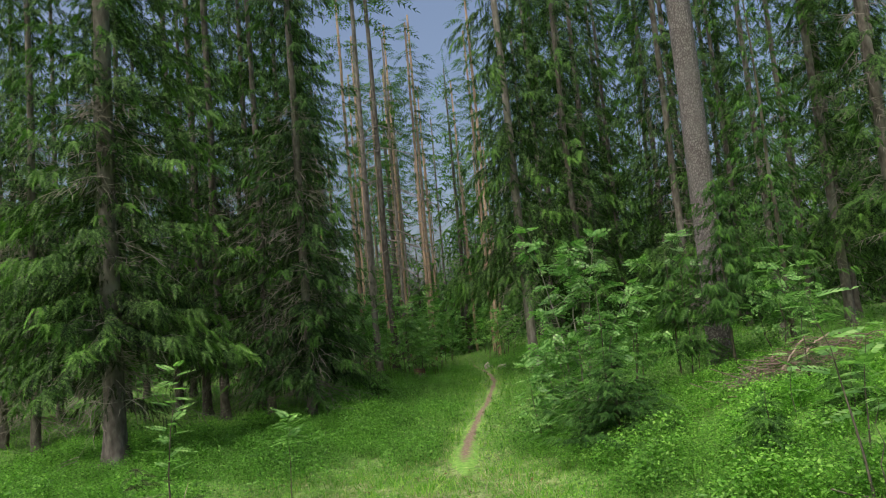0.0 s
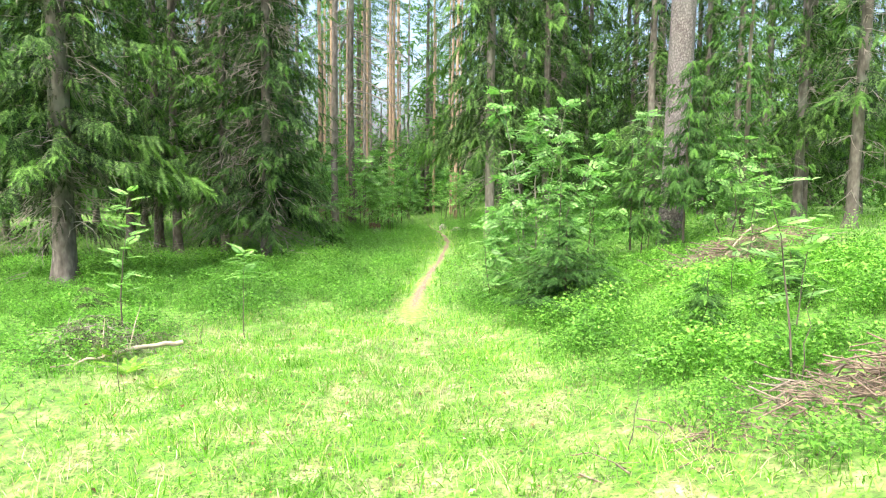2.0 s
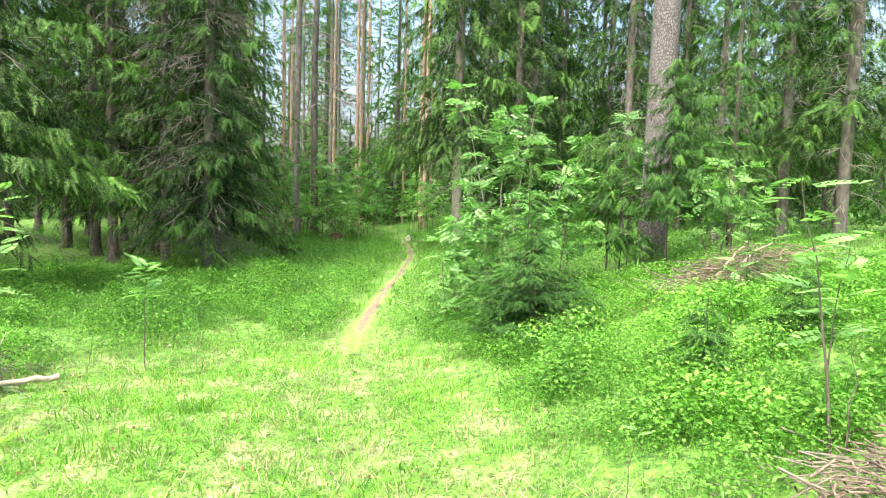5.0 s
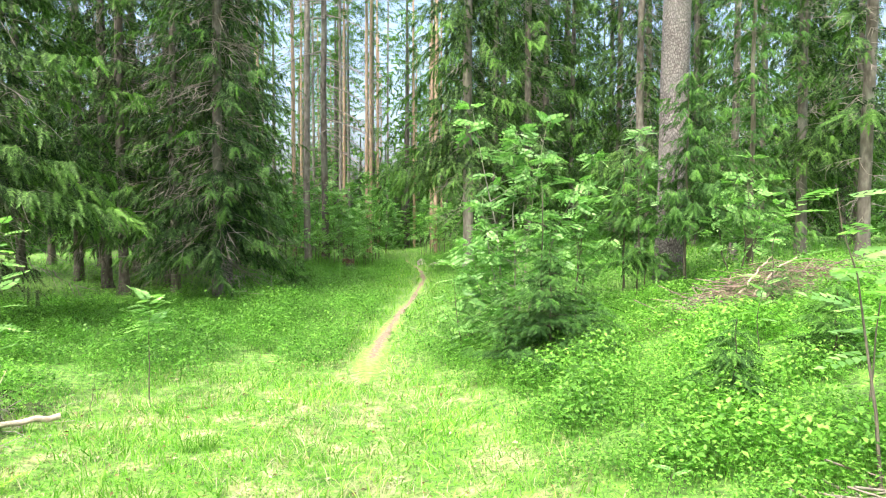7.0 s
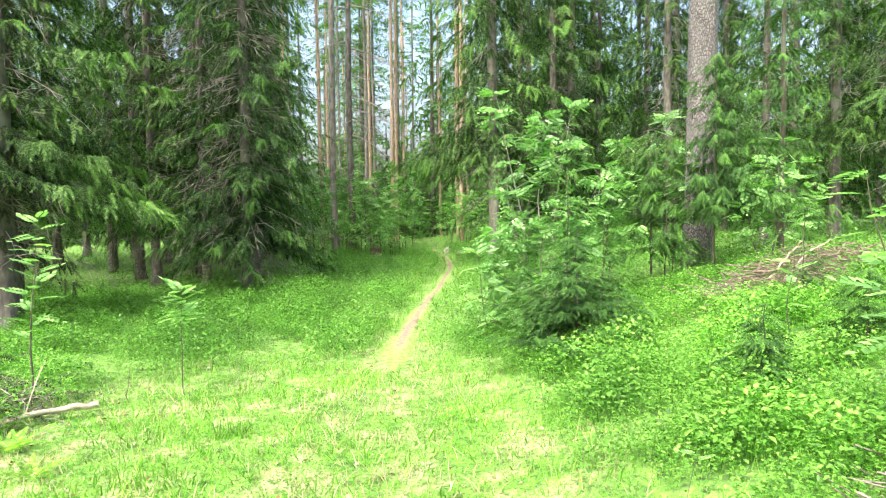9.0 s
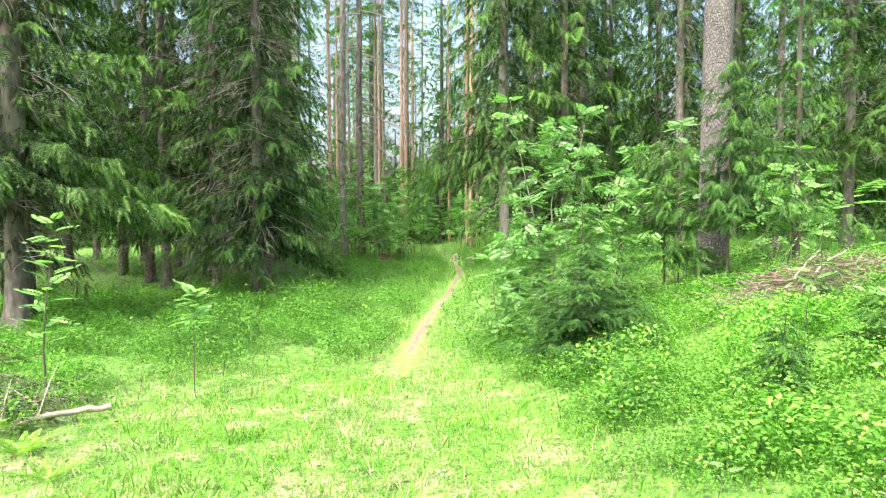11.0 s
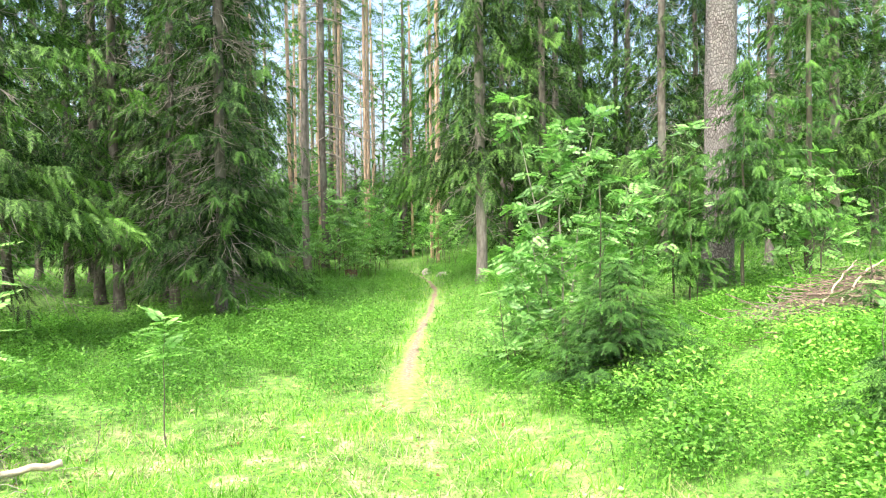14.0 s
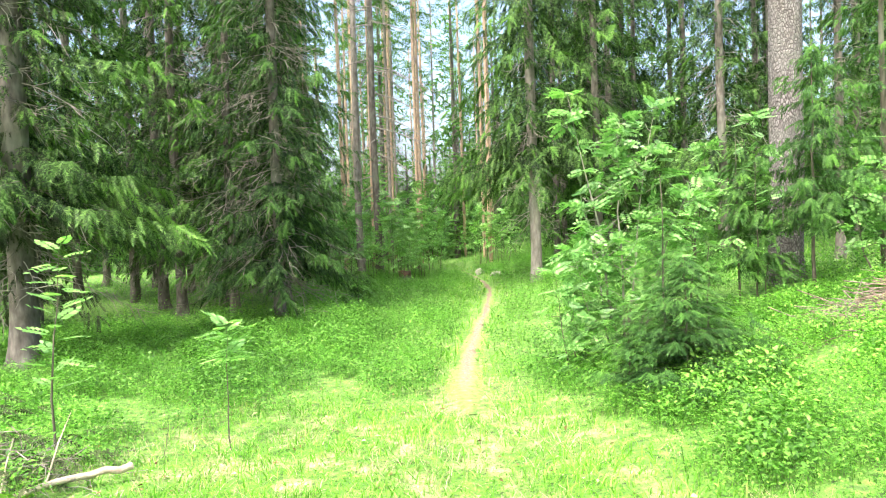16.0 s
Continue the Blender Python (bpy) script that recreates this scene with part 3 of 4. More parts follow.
# the far wood, closing the view, its needles coloured as if brightly lit
far = np.random.default_rng(23)
pieces, poles = [], []
for q in range(330):
    bearing = far.uniform(-62, 62) if q < 230 else far.uniform(-7, 5)
    d = far.uniform(34, 62)
    x, y = d * math.sin(radians(bearing)), d * math.cos(radians(bearing))
    lane = abs(bearing + 1.0) < 2.4 or q >= 230
    if lane and d < 40:
        continue
    tall = far.uniform(2.0, 8.5) if lane else far.uniform(12, 19)
    m = 55 if lane else 110
    u = far.random(m) ** 1.2
    h = 0.3 + (tall - 0.3) * u
    a = far.random(m) * 2 * np.pi
    reach = (2.3 if not lane else 1.5) * (1 - u) ** 0.7 + 0.1
    w = np.stack([np.cos(a), np.sin(a), -0.45 + 0 * a], -1)
    p = np.stack([x + 0 * h, y + 0 * h, float(height(x, y)) + h], -1) + w * (reach * far.uniform(0.05, 0.5, m))[:, None]
    pieces.append(scattered(SPRAY_FAR, p, w, np.array([0, 0, 1.0]) + far.normal(0, 0.4, p.shape), reach * far.uniform(0.7, 1.0, m) + 0.25))
    poles.append(tube([(x, y, -0.2), (x, y, tall * 0.9)], [0.16, 0.03], 5, False))
wood = new("far_wood", mesh("far_wood", *joined(pieces), FAR_LEAF_BRIGHT))
tagged(wood, "distant green spruce wood behind the pines", "wood", kind="stuff")
obj("trunk", mesh("far_trunks", *joined(poles), BARK_SPRUCE), wood)

# ---- young trees and bushes ----


def young_spruce(x, y, tall, reach, count, label, seed, spray=0.16, low=0.08, per_metre=30, mat=NEEDLES_YOUNG, shape=0.75, bias=1.2, droop=-0.05, hang=0.25):
    ob = new("young_spruce")
    ob.matrix_world = pose(x, y, float(height(x, y)) - 0.02, 0, 0, seed * 37)
    r = np.random.default_rng(seed)
    h = np.linspace(-0.05, tall, 8)
    p = np.stack([r.normal(0, 0.008, 8), r.normal(0, 0.008, 8), h], -1)
    obj("trunk", mesh("young_trunk", *tube(p, 0.003 + 0.007 * tall * (1 - h / tall).clip(0, 1), 6, False), STEM_BROWN, True), ob)
    obj("crown", crown_mesh("young_crown", mat, seed, low, tall, reach, count, droop, spray, per_metre, SPRAY if hang < 0.5 else SPRAY_LONG, hang, bias, shape, 0.12), ob)
    obj("branchwork", limbs_mesh("young_limbs", STEM_BROWN, seed, low, tall, reach, count, droop, 0.0025, 0, bias, shape, 3), ob)["kind"] = "stuff"
    return tagged(ob, label, "young spruce")


young_spruce(1.72, 7.45, 1.05, 0.82, 190, "bushy young spruce with level dark green branches", 101)
young_spruce(1.35, 7.75, 0.75, 0.5, 80, "small bushy spruce leaning on its neighbour", 102)
young_spruce(2.1, 7.95, 1.05, 0.5, 80, "slender young spruce beside a bushier one", 103)
young_spruce(1.8, 8.2, 1.75, 0.5, 60, "tall thin young spruce with sparse light shoots", 104, 0.16, 0.3)
young_spruce(2.36, 5.3, 0.6, 0.26, 60, "knee-high spruce seedling among bilberry", 105, 0.19)
young_spruce(3.72, 7.25, 0.85, 0.3, 44, "thin spruce seedling before the brushwood", 106, 0.18)
young_spruce(3.9, 9.5, 2.7, 1.05, 190, "feathery light green spruce growing against the pine", 107, 0.16, 0.8, 26, NEEDLES_YOUNG, 0.6, 1.2, 0.2, 1.1)
young_spruce(4.95, 9.9, 6.5, 0.9, 240, "young spruce with feathery hanging shoots", 108, 0.16, 0.5, 22, NEEDLES_YOUNG, 0.6, 1.3, 0.2, 0.8)
young_spruce(3.25, 9.9, 1.9, 0.7, 80, "young spruce with level feathery boughs by the pine", 111, 0.2, 0.4, 18, NEEDLES_YOUNG, 0.6, 1.2, 0.12, 0.7)
young_spruce(3.2, 5.6, 0.55, 0.36, 70, "low dark spruce seedling among bilberry", 109, 0.19)
young_spruce(-1.75, 15.4, 0.8, 0.6, 40, "low spruce at the foot of taller ones", 110, 0.18)


def stems_and_leaves(stems, seed, leaf, per_stem, start=0.3):
    """Thin upright stems with forks, and places, ways and sizes for leaves along them."""
    r = np.random.default_rng(seed)
    pieces, places, ways = [], [], []
    for x0, y0, x1, y1, tall, thick in stems:
        q = np.linspace(0, 1, 9)
        p = np.stack([x0 + (x1 - x0) * q ** 1.3 + r.normal(0, 0.012, 9), y0 + (y1 - y0) * q ** 1.3 + r.normal(0, 0.012, 9), tall * q - 0.05], -1)
        pieces.append(tube(p, thick * (1.1 - q), 6, False))
        for _ in range(per_stem):
            c = r.uniform(start, 1.0)
            o = np.array([np.interp(c, q, p[:, e]) for e in range(3)])
            a = r.uniform(0, 2 * np.pi)
            ln = r.uniform(0.1, 0.5) * (1.15 - c) * min(1.3, tall) + 0.05
            d = np.array([math.cos(a), math.sin(a), r.uniform(0.2, 0.9)])
            tip = o + unit(d) * ln
            pieces.append(tube([o, (o + tip) / 2 + [0, 0, -0.02], tip], [thick * 0.3, thick * 0.22, 0.002], 4, False))
            for _ in range(4):
                g = r.uniform(0.4, 1.0)
                b = r.uniform(0, 2 * np.pi)
                places.append(o + (tip - o) * g)
                ways.append((math.cos(b) + 0.5 * d[0], math.sin(b) + 0.5 * d[1], r.uniform(-0.6, 0.6)))
        for _ in range(5):
            b = r.uniform(0, 2 * np.pi)
            places.append(p[-1])
            ways.append((math.cos(b), math.sin(b), r.uniform(0.2, 0.7)))
    places, ways = np.array(places), np.array(ways)
    return joined(pieces), places, ways, leaf * r.uniform(0.7, 1.2, len(places))


def rowan_bush(x, y, stems, seed, label, leaf=0.19, per_stem=14, start=0.3, template=COMPOUND, stem=STEM_BROWN):
    ob = new("rowan_bush")
    ob.matrix_world = pose(x, y, float(height(x, y)) - 0.02)
    wood_part, places, ways, sizes = stems_and_leaves(stems, seed, leaf, per_stem, start)
    obj("stem", mesh("rowan_stems", *wood_part, stem, True), ob)
    r = np.random.default_rng(seed + 1)
    normals = np.array([0, 0, 1.0]) + r.normal(0, 0.6, places.shape)
    obj("foliage", mesh("rowan_foliage", *scattered(template, places, ways, normals, sizes), ROWAN_LEAF), ob)
    return tagged(ob, label, "bush")


rowan_bush(1.62, 9.0, ((0, 0, -0.45, 0.1, 2.75, 0.016), (0.05, 0, 0.05, 0.1, 2.5, 0.016), (0.08, 0.05, 0.4, 0.0, 2.6, 0.013), (-0.1, 0, -0.35, -0.1, 1.6, 0.010), (0.1, -0.1, 0.75, -0.1, 1.9, 0.012), (0.2, 0, 0.5, -0.2, 1.5, 0.010), (-0.25, -0.1, -0.5, -0.2, 1.2, 0.009)),
           201, "bright green leafy rowan bush with thin pale stems", 0.2, 28, 0.16, stem=STEM_PALE)
rowan_bush(2.45, 9.3, ((0, 0, 0.2, 0, 2.0, 0.011), (0.1, 0, 0.05, 0, 1.5, 0.01)), 202, "slim leafy sapling beside the rowan", 0.17, 20)
rowan_bush(4.35, 9.0, ((0, 0, 0.1, 0, 1.55, 0.011), (-0.15, 0, -0.35, 0.05, 1.1, 0.01), (0.1, 0, 0.3, 0, 1.3, 0.01)), 203, "leafy rowan sapling at the foot of the pine", 0.19, 15)
rowan_bush(3.35, 9.7, ((0, 0, 0.05, 0, 2.1, 0.01), (0.1, 0, 0.2, 0, 0.9, 0.008)), 204, "thin rowan sapling before the pine trunk", 0.17, 14, 0.4)
rowan_bush(1.0, 8.6, ((0, 0, -0.1, 0, 1.1, 0.008), (0.1, 0.1, 0.1, 0.1, 0.9, 0.008)), 205, "low rowan shoots at the edge of the path", 0.17, 14, 0.2)

LEAF_MESH = mesh("rowan_leaf", COMPOUND[0], COMPOUND[1], ROWAN_LEAF)


def rowan_sapling(x, y, tall, leaves, size, seed, label, lean=(0.0, 0.0), start=0.6):
    """A single thin stem with a few large leaves, each of its own."""
    ob = new("rowan_sapling")
    ob.matrix_world = pose(x, y, float(height(x, y)) - 0.02)
    r = np.random.default_rng(seed)
    q = np.linspace(0, 1, 8)
    p = np.stack([lean[0] * q ** 1.5 + r.normal(0, 0.008, 8), lean[1] * q ** 1.5 + r.normal(0, 0.008, 8), tall * q - 0.03], -1)
    obj("stem", mesh("sapling_stem", *tube(p, 0.006 * (1.15 - q) * max(0.6, tall), 6, False), STEM_BROWN, True), ob)
    for k in range(leaves):
        c = start + (1 - start) * (k + 0.6) / leaves
        o = Vector([float(np.interp(c, q, p[:, e])) for e in range(3)])
        leaf = obj("leaf", LEAF_MESH, ob)
        leaf.matrix_local = Matrix.LocRotScale(o, Euler((r.uniform(-0.3, 0.3), -r.uniform(-0.1, 0.7), k * 2.4 + r.uniform(0, 0.8))), Vector([size * r.uniform(0.8, 1.2)] * 3))
    return tagged(ob, label, "sapling")


rowan_sapling(-1.77, 7.17, 1.0, 24, 0.2, 301, "thin rowan sapling with a tuft of leaves on top", start=0.7)
rowan_sapling(-2.99, 7.04, 1.55, 24, 0.21, 302, "rowan sapling with pale green leaves up its thin stem", (0.1, 0), 0.3)
rowan_sapling(2.34, 4.02, 1.36, 12, 0.22, 303, "rowan sapling with large feathered leaves", (-0.17, 0.1), 0.55)
rowan_sapling(2.62, 4.5, 1.05, 14, 0.24, 304, "low rowan sapling with large feathered leaves", (0.1, 0), 0.4)
rowan_sapling(1.17, 3.58, 0.62, 3, 0.06, 305, "bare thin seedling stem in the grass", (0.08, 0), 0.9)
rowan_sapling(2.36, 3.95, 0.75, 4, 0.08, 306, "thin bare stem beside the brushwood", (0.03, 0), 0.85)
rowan_sapling(-2.3, 5.3, 0.45, 3, 0.07, 307, "bare thin seedling stem in the grass", (0.0, 0), 0.9)
rowan_sapling(-2.15, 6.9, 0.4, 3, 0.07, 308, "bare thin seedling stem in the grass", (0.05, 0), 0.9)
rowan_sapling(3.0, 6.2, 0.7, 8, 0.17, 309, "low leafy rowan among bilberry", (0.05, 0), 0.4)

# ---- fallen wood ----


def brush_pile(x, y, wide, deep, tall, count, seed, label, mat=TWIG_BROWN, thick=0.005, long=0.8, spin=0.9):
    ob = new("brush_pile")
    ob.matrix_world = pose(x, y, float(height(x, y)))
    r = np.random.default_rng(seed)
    small, zz = [], float(height(x, y))
    for k in range(count):
        cx, cy = r.normal(0, wide / 3), r.normal(0, deep / 3)
        top = tall * max(0.05, 1.0 - (cx * 2 / wide) ** 2 - (cy * 2 / deep) ** 2)
        z = float(height(x + cx, y + cy)) - zz + r.uniform(0.0, top)
        a = r.normal(0.1, spin)
        d = np.array([math.cos(a), math.sin(a), r.normal(0, 0.18)]) * r.uniform(0.3, 1.0) * long / 2
        c = np.array([cx, cy, z])
        pts = [c - d, c - d * 0.3 + r.normal(0, 0.03, 3), c + d * 0.4 + r.normal(0, 0.03, 3), c + d]
        th = thick * r.uniform(0.4, 1.3)
        piece = tube(pts, [th, th * 0.9, th * 0.7, th * 0.3], 5, False)
        if k < 10:
            obj("branch", mesh("brush_branch", *tube(pts, [th * 2, th * 1.8, th * 1.5, th * 0.7], 6, False), WOOD_PALE if k < 2 else mat, True), ob)
        else:
            small.append(piece)
    tagged(obj("brushwood", mesh("brush_twigs", *joined(small), mat), ob), kind="stuff")
    return tagged(ob, label, "brushwood")


brush_pile(4.25, 8.0, 2.8, 1.0, 0.34, 650, 401, "heap of dry brown spruce brushwood on the bank")
brush_pile(2.75, 3.6, 1.9, 0.6, 0.22, 520, 402, "heap of dry brown twigs in the bilberry", thick=0.005, long=0.6)
brush_pile(-3.0, 6.45, 1.1, 0.8, 0.32, 170, 403, "dead grey spruce branches lying in the grass", TWIG_GREY, 0.003, 0.6, 1.5)
dead_spruce = obj("fallen_spruce_bough", crown_mesh("fallen_bough", NEEDLES_GREY, 404, 0.05, 0.6, 0.75, 44, 0.1, 0.17, 24, hang=0.3))
dead_spruce.matrix_world = pose(-3.1, 6.55, float(height(-3.1, 6.55)))
tagged(dead_spruce, "withered grey-green spruce bough lying in the grass", "branch")


def fallen_branch(points, radii, label, forks=(), mat=WOOD_PALE, name="fallen_branch"):
    ob = new(name)
    p = np.array(points, float)
    p[:, 2] += height(p[:, 0], p[:, 1])
    q = np.linspace(0, 1, len(p))
    fine = np.linspace(0, 1, 14)
    pp = np.stack([np.interp(fine, q, p[:, e]) for e in range(3)], -1) + np.random.default_rng(len(p)).normal(0, 0.008, (14, 3))
    rr = np.interp(fine, q, radii)
    obj("branch", mesh("branch", *tube(pp, rr, 9, False), mat, True), ob)
    obj("cut_end", mesh("cut_end", *tube([pp[-1] - (pp[-1] - pp[-2]) * 0.02, pp[-1] + (pp[-1] - pp[-2]) * 0.04], [rr[-1] * 1.02, 0.001], 9, False), WOOD_PALE), ob)
    for f0, f1 in forks:
        a, b = np.array(f0, float), np.array(f1, float)
        a[2] += height(a[0], a[1])
        b[2] += height(b[0], b[1])
        obj("side_branch", mesh("side_branch", *tube([a, (a + b) / 2 + [0, 0, 0.03], b], [0.006, 0.005, 0.002], 6, False), mat, True), ob)
    return tagged(ob, label, "branch")


fallen_branch([(-3.05, 5.75, 0.03), (-2.75, 6.05, 0.06), (-2.5, 6.35, 0.1), (-2.22, 6.55, 0.09)], [0.010, 0.015, 0.021, 0.025], "broken branch with pale bark lying in the grass",
              (((-2.75, 6.05, 0.06), (-2.9, 6.45, 0.3)), ((-2.6, 6.25, 0.08), (-2.62, 6.6, 0.42)), ((-2.9, 5.9, 0.05), (-3.2, 6.0, 0.12))))
fallen_branch([(2.42, 3.2, 0.0), (2.42, 3.22, 0.15), (2.40, 3.25, 0.3)], [0.013, 0.012, 0.01], "pale stripped stick standing by the brushwood", (((2.41, 3.24, 0.25), (2.5, 3.3, 0.36)),), name="stick")
for (x0, y0), (x1, y1), top in (((3.7, 7.85), (4.1, 7.9), 0.42), ((3.8, 7.75), (4.4, 7.95), 0.36)):
    fallen_branch([(x0, y0, 0.1), ((x0 + x1) / 2, (y0 + y1) / 2, 0.3), (x1, y1, top)], [0.011, 0.009, 0.006], "pale curved stick poking out of the brushwood", name="stick")


def lump(name, x, y, sx, sy, sz, mat, seed, label, category, flat=0.0):
    bm = bmesh.new()
    bmesh.ops.create_icosphere(bm, subdivisions=3, radius=1)
    for v in bm.verts:
        k = 1 + 0.35 * noise.noise(v.co * 1.3 + Vector((seed, 0, 0))) + 0.1 * noise.noise(v.co * 5)
        v.co = Vector((v.co.x * sx * k, v.co.y * sy * k, max(-0.3, min(v.co.z * k, 1 - flat)) * sz))
    me = bpy.data.meshes.new(name)
    bm.to_mesh(me)
    bm.free()
    me.materials.append(mat)
    ob = new(name, me)
    ob.matrix_world = pose(x, y, float(height(x, y)))
    return tagged(ob, label, category)


lump("stone", 1.18, 23.4, 0.16, 0.12, 0.2, STONE, 1, "pale grey stone beside the footpath", "stone")
lump("stone", 1.55, 21.3, 0.22, 0.12, 0.1, STONE, 4, "low grey stone at the footpath's end", "stone")
stump = new("tree_stump")
stump.matrix_world = pose(-1.16, 22.9, float(height(-1.16, 22.9)))
sv, sf = tube([(0, 0, -0.1), (0, 0, 0.05), (0, 0, 0.2), (0, 0, 0.34), (0, 0, 0.33)], [0.3, 0.25, 0.2, 0.19, 0.001], 14, False)
sv = sv * (1 + np.random.default_rng(5).normal(0, 0.05, sv.shape))
obj("stump_wood", mesh("stump_wood", sv, sf, STUMP_WOOD), stump)
obj("bark", mesh("stump_bark", *tube([(0, 0, -0.05), (0, 0, 0.06), (0, 0, 0.2)], [0.33, 0.27, 0.215], 12, False), BARK_SPRUCE), stump)
tagged(stump, "rotten reddish-brown tree stump in the undergrowth", "stump")

# ---- low plants ----


def spread(count, x0, x1, y0, y1, keep, seed):
    """Random places on the ground where keep(x, y), a chance from 0 to 1, allows them."""
    r = np.random.default_rng(seed)
    x, y = r.uniform(x0, x1, count), r.uniform(y0, y1, count)
    rim = np.minimum(np.minimum(x - x0, x1 - x), np.minimum(y - y0, y1 - y)) / (0.12 * min(x1 - x0, y1 - y0))
    ok = r.random(count) < keep(x, y) * np.clip(rim + 0.1, 0, 1)
    x, y = x[ok], y[ok]
    return np.stack([x, y, height(x, y) - 0.01], -1), r


def blades(name, count, area, keep, seed, mat, lo, hi, width, label, lean=0.8):
    p, r = spread(count, *area, keep, seed)
    m = len(p)
    h = (lo + (hi - lo) * r.random(m) ** 1.5) * (0.55 + 0.9 * rough(p[:, 0], p[:, 1], 3.1))
    a, b = r.random(m) * 2 * np.pi, r.random(m) * 2 * np.pi
    w = width * (0.6 + 0.8 * r.random(m))
    side = np.stack([np.cos(a), np.sin(a), 0 * a], -1) * w[:, None]
    bend = np.stack([np.cos(b), np.sin(b), 0 * b], -1) * (h * r.uniform(0.1, lean * 2, m))[:, None]
    up = np.array([0, 0, 1.0])
    mid = p + up * (h * 0.6)[:, None] + bend * 0.35
    tip = p + up * (h * 0.95)[:, None] + bend
    v = np.stack([p - side, p + side, mid + side * 0.7, mid - side * 0.7, tip], 1).reshape(-1, 3)
    k = (np.arange(m) * 5)[:, None]
    f = np.concatenate([k + [0, 1, 2], k + [0, 2, 3], k + [3, 2, 4]])
    return tagged(new(name, mesh(name, v, f, mat)), label, "grass", kind="stuff")


def off_trail(x, y):
    return trail_gap(x, y) > np.interp(y, TRAIL[:, 1], TRAIL_HALF) * (0.5 + 0.45 * np.sin(173.0 * x + 91.0 * y) ** 2)


def off_verge(x, y):
    return trail_gap(x, y) > np.interp(y, TRAIL[:, 1], TRAIL_HALF) + 0.06 + 0.14 * rough(x, y, 4.0)


def grassy(x, y):
    return clearing(x, y) * (0.25 + 0.75 * rough(x, y, 1.5)) * off_trail(x, y)


def strawy(x, y):
    return clearing(x, y) * (1.1 - rough(x, y, 1.5)) * off_trail(x, y)


def bushy(x, y):
    c = clearing(x, y)
    c = np.maximum(c, 0.9 * (((x - 2.7) / 0.9) ** 2 + ((y - 3.5) / 0.45) ** 2 < 1))
    c = np.maximum(c, 0.9 * (((x - 4.25) / 1.3) ** 2 + ((y - 8.0) / 0.6) ** 2 < 1))
    return np.clip(1.05 - 1.25 * c, 0, 1) * np.clip(0.35 + 0.9 * rough(x, y, 2.3) + 0.35 * (rough(x + 3, y, 5.1) - 0.5), 0, 1) * off_verge(x, y)


blades("grass", 110000, (-5, 4.2, 2.2, 10.5), grassy, 501, GRASS, 0.02, 0.12, 0.004, "short fresh green grass of the clearing")
blades("grass", 30000, (-2.5, 3.2, 9.5, 26), lambda x, y: grassy(x, y), 502, GRASS, 0.06, 0.18, 0.006, "short green grass along the footpath")
blades("dry_grass", 60000, (-5, 4.2, 2.2, 10.5), strawy, 503, STRAW, 0.03, 0.10, 0.003, "pale dry grass of last year", 1.2)
blades("grass", 40000, (-9, 7, -6, 2.4), grassy, 504, GRASS, 0.02, 0.1, 0.006, "short green grass behind the clearing")
blades("grass_tuft", 130, (-1.14, -0.94, 5.92, 6.1), lambda x, y: 5.0 + 0 * x, 505, GRASS, 0.08, 0.22, 0.003, "taller tuft of yellow-green grass", 0.6)
blades("grass", 26000, (-14, 14, 10, 34), lambda x, y: (1 - clearing(x, y)) * 0.6 * rough(x, y, 0.7) * off_trail(x, y), 506, GRASS, 0.08, 0.22, 0.010, "sparse woodland grass and moss between trunks")


def bilberry(count, area, keep, seed, lo, hi, label):
    p, r = spread(count, *area, keep, seed)
    groups = []
    for k in range(3):
        part_p = p[k::3]
        m = len(part_p)
        a = r.random(m) * 2 * np.pi
        ways = np.stack([np.cos(a), np.sin(a), r.normal(0, 0.2, m)], -1)
        normals = np.array([0, 0, 1.0]) + r.normal(0, 0.22, (m, 3))
        groups.append(scattered(sprig_template(10, 30 + k, 0.62), part_p, ways, normals, r.uniform(lo, hi, m) * (0.3 + 0.7 * rough(part_p[:, 0], part_p[:, 1], 2.3) + 0.35 * rough(part_p[:, 0] + 5, part_p[:, 1], 4.7))))
    return tagged(new("bilberry_plants", mesh("bilberry", *joined(groups), BILBERRY)), label, "bilberry", kind="stuff")


bilberry(46000, (0.6, 6.0, 2.4, 9.5), bushy, 601, 0.11, 0.28, "lush bright green bilberry shrubs on the bank")
bilberry(48000, (-8.0, 0.6, 5.0, 14.5), bushy, 602, 0.12, 0.29, "bright green bilberry shrubs at the wood's edge")
bilberry(34000, (-4.0, 5.5, 8, 26), bushy, 603, 0.14, 0.30, "bilberry shrubs along both sides of the footpath")
bilberry(14000, (-14, 15, 9, 34), bushy, 604, 0.2, 0.38, "bilberry shrubs on the forest floor")
bilberry(16000, (-4.2, 2.4, 3.0, 20), lambda x, y: clearing(x, y) * np.clip(1.7 * rough(x, y, 1.1) - 0.4 + 0.25 * (1 - smoothstep(-2.5, 0.5, x)) + 0.35 * smoothstep(0.0, 1.2, x), 0, 1) * off_verge(x, y), 605, 0.05, 0.15, "scattered low bilberry sprigs in the grass")


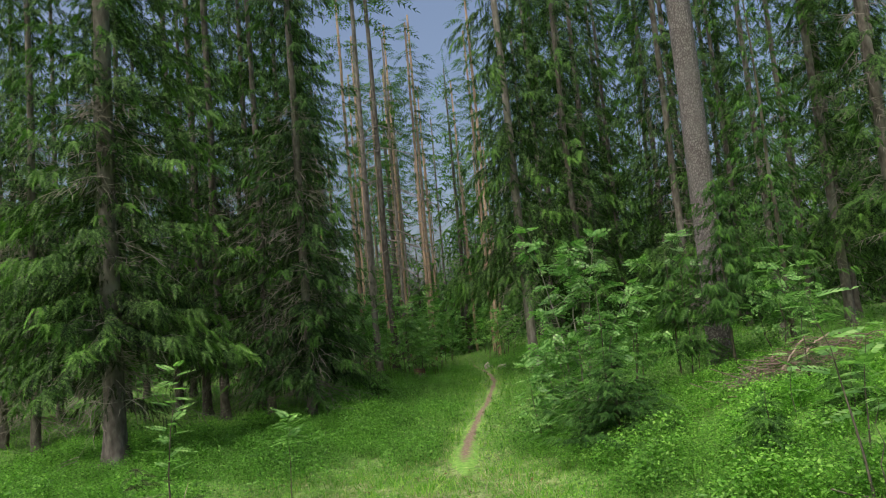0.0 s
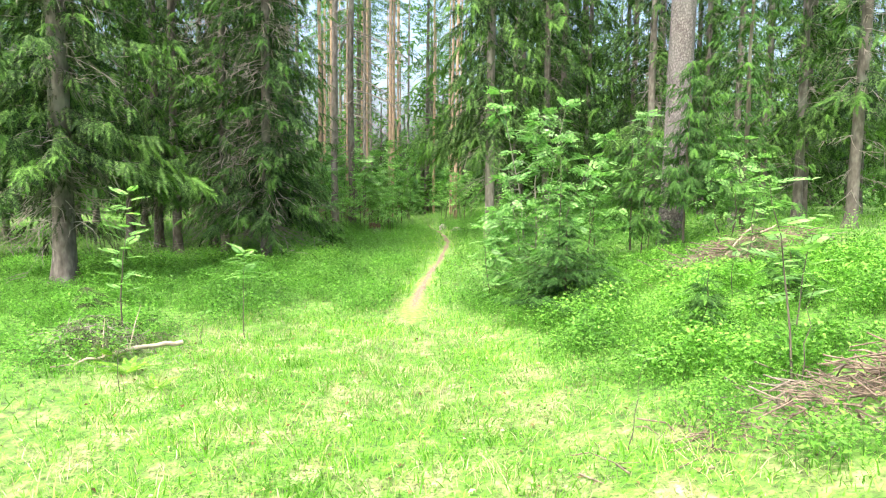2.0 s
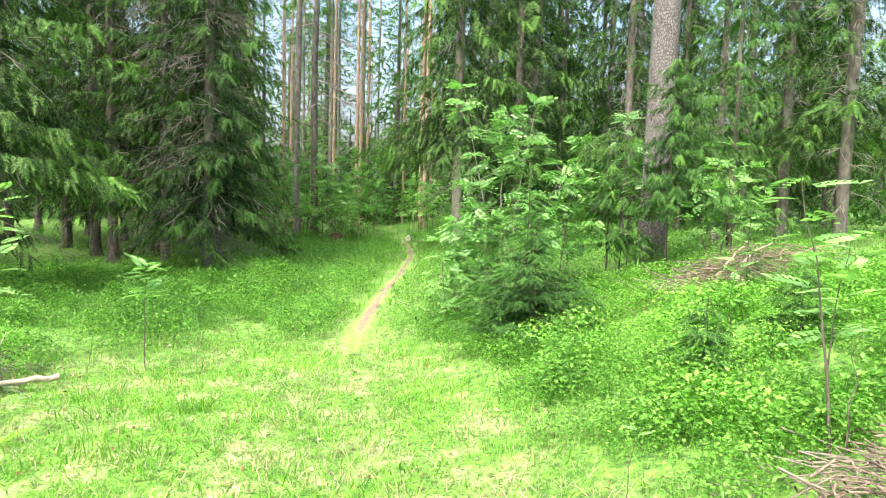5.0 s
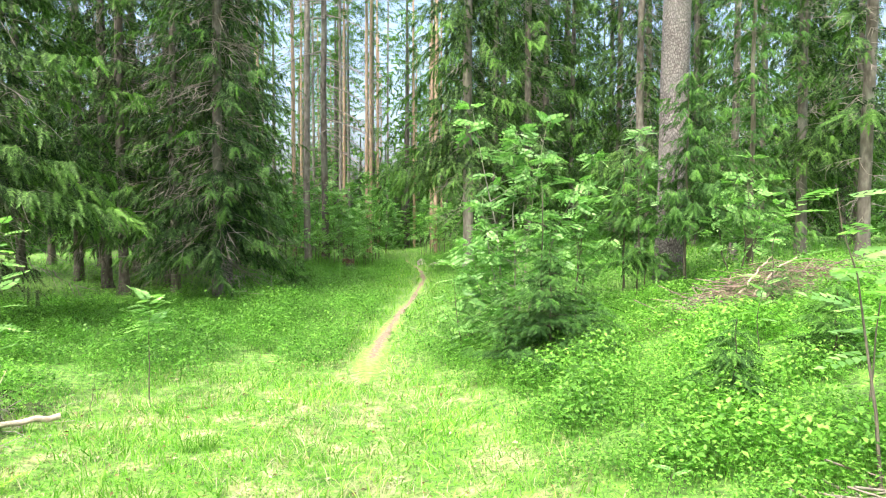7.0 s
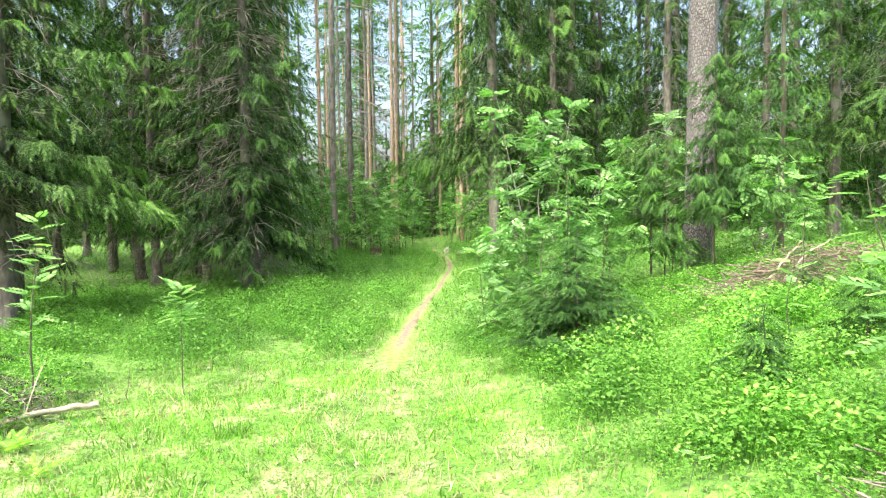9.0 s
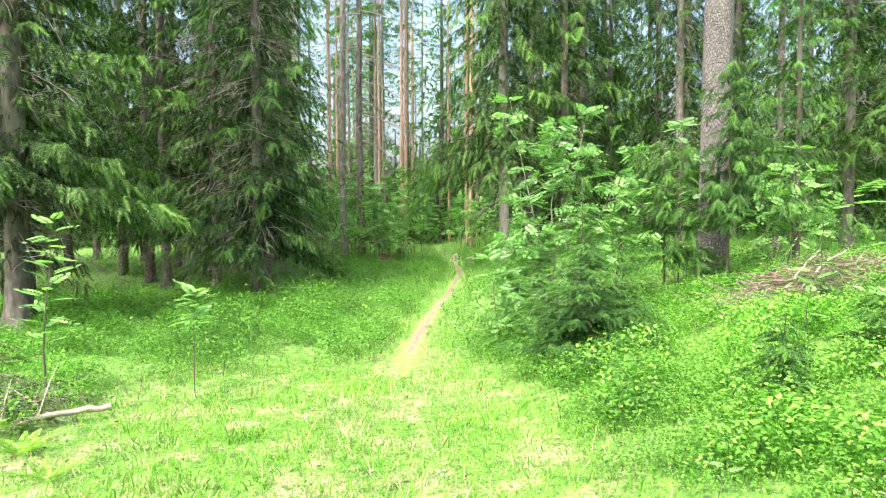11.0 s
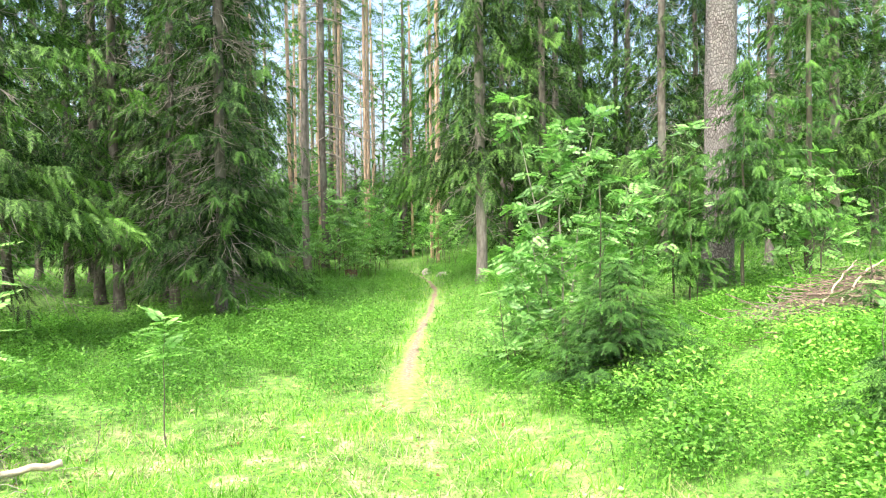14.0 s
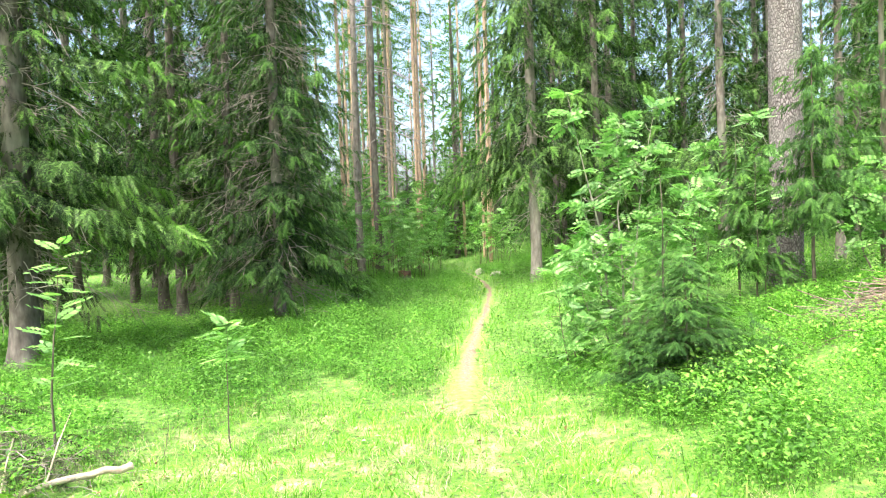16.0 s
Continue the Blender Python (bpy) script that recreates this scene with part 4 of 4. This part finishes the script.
def fern(x, y, fronds, size, seed, label):
    """Arching fronds that spread from one crown, each with paired leaflets."""
    ob = new("fern")
    ob.matrix_world = pose(x, y, float(height(x, y)) - 0.01)
    r = np.random.default_rng(seed)
    v, f = [], []
    for q in range(15):
        c = 0.15 + 0.8 * q / 15
        for side in (-1, 1):
            k = len(v)
            v += leaflet(0.24 * (1.08 - c), 0.055, c, 0, side * 1.2, -0.5 * c * c)
            f += [(k, k + 1, k + 2), (k, k + 2, k + 3)]
    k = len(v)
    v += [(0, -0.01, 0), (0, 0.01, 0), (0.55, 0, -0.15), (0.55, 0.006, -0.15), (1, 0, -0.5)]
    f += [(k, k + 1, k + 2), (k + 2, k + 3, k + 4)]
    frond_mesh = mesh("frond", np.array(v, float), np.array(f), FERN)
    for k in range(fronds):
        frond = obj("frond", frond_mesh, ob)
        frond.matrix_local = Matrix.LocRotScale(Vector((0, 0, 0)), Euler((r.uniform(-0.2, 0.2), -r.uniform(0.6, 1.1), k * 2 * math.pi / fronds + r.uniform(-0.3, 0.3))), Vector([size * r.uniform(0.7, 1.15)] * 3))
    return tagged(ob, label, "fern", "ferns by the fallen branch")


FERN = leaf_material("fern_fronds", (0.13, 0.30, 0.04), (0.24, 0.44, 0.08), (0.36, 0.52, 0.13), 0.4)
fern(-2.42, 5.75, 9, 0.36, 801, "yellow-green fern beside the fallen branch")
fern(-2.72, 6.15, 8, 0.34, 802, "fresh green fern under the dead branches")
fern(-2.05, 5.35, 7, 0.28, 803, "small yellow-green fern in the grass")

# leafy saplings at the end of the lane
saps = np.random.default_rng(77)
sap_wood, sap_p, sap_w, sap_s = stems_and_leaves(((0, 0, 0.1, 0, 2.2, 0.01), (0.2, 0.1, 0.4, 0.1, 1.6, 0.01), (-0.2, 0, -0.4, 0, 1.9, 0.01)), 88, 0.30, 8)
SAP_STEM = mesh("lane_sapling_stems", *sap_wood, STEM_BROWN)
SAP_LEAF = mesh("lane_sapling_leaves", *scattered(COMPOUND, sap_p, sap_w, np.array([0, 0, 1.0]) + saps.normal(0, 0.4, sap_p.shape), sap_s), ROWAN_LEAF)
for k in range(60):
    y = saps.uniform(22, 38)
    x = saps.uniform(-0.17, 0.085) * y
    if abs(x - 0.7) < 0.6:
        x -= 1.5
    ob = new("rowan_sapling")
    ob.matrix_world = pose(x, y, float(height(x, y)), 0, 0, saps.uniform(0, 360)) @ Matrix.Scale(saps.uniform(0.5, 1.5), 4)
    obj("stem", SAP_STEM, ob)
    obj("foliage", SAP_LEAF, ob)
    tagged(ob, "bright green leafy sapling under the pines", "sapling", "saplings under the pines")

# dead leaves, cones and bark flakes in the grass
lp, lr = spread(1500, -4.5, 3.2, 2.6, 10, lambda x, y: clearing(x, y), 701)
lv = np.array([(0, 0, 0), (0.5, -0.35, 0.1), (1, 0, -0.1), (0.5, 0.35, 0.15)], float)
lw = lr.normal(0, 1, lp.shape) * [1, 1, 0.25]
flakes = scattered((lv, np.array([[0, 1, 2], [0, 2, 3]])), lp + [0, 0, 0.03], lw, np.array([0, 0, 1.0]) + lr.normal(0, 0.3, lp.shape), lr.uniform(0.015, 0.05, len(lp)))
DEAD_LEAF = leaf_material("dead_leaves", (0.09, 0.05, 0.025), (0.3, 0.2, 0.11), (0.6, 0.52, 0.4), 0.15)
tagged(new("leaf_litter", mesh("leaf_litter", *flakes, DEAD_LEAF)), "brown and pale dead leaves scattered in the grass", "leaf litter", kind="stuff")
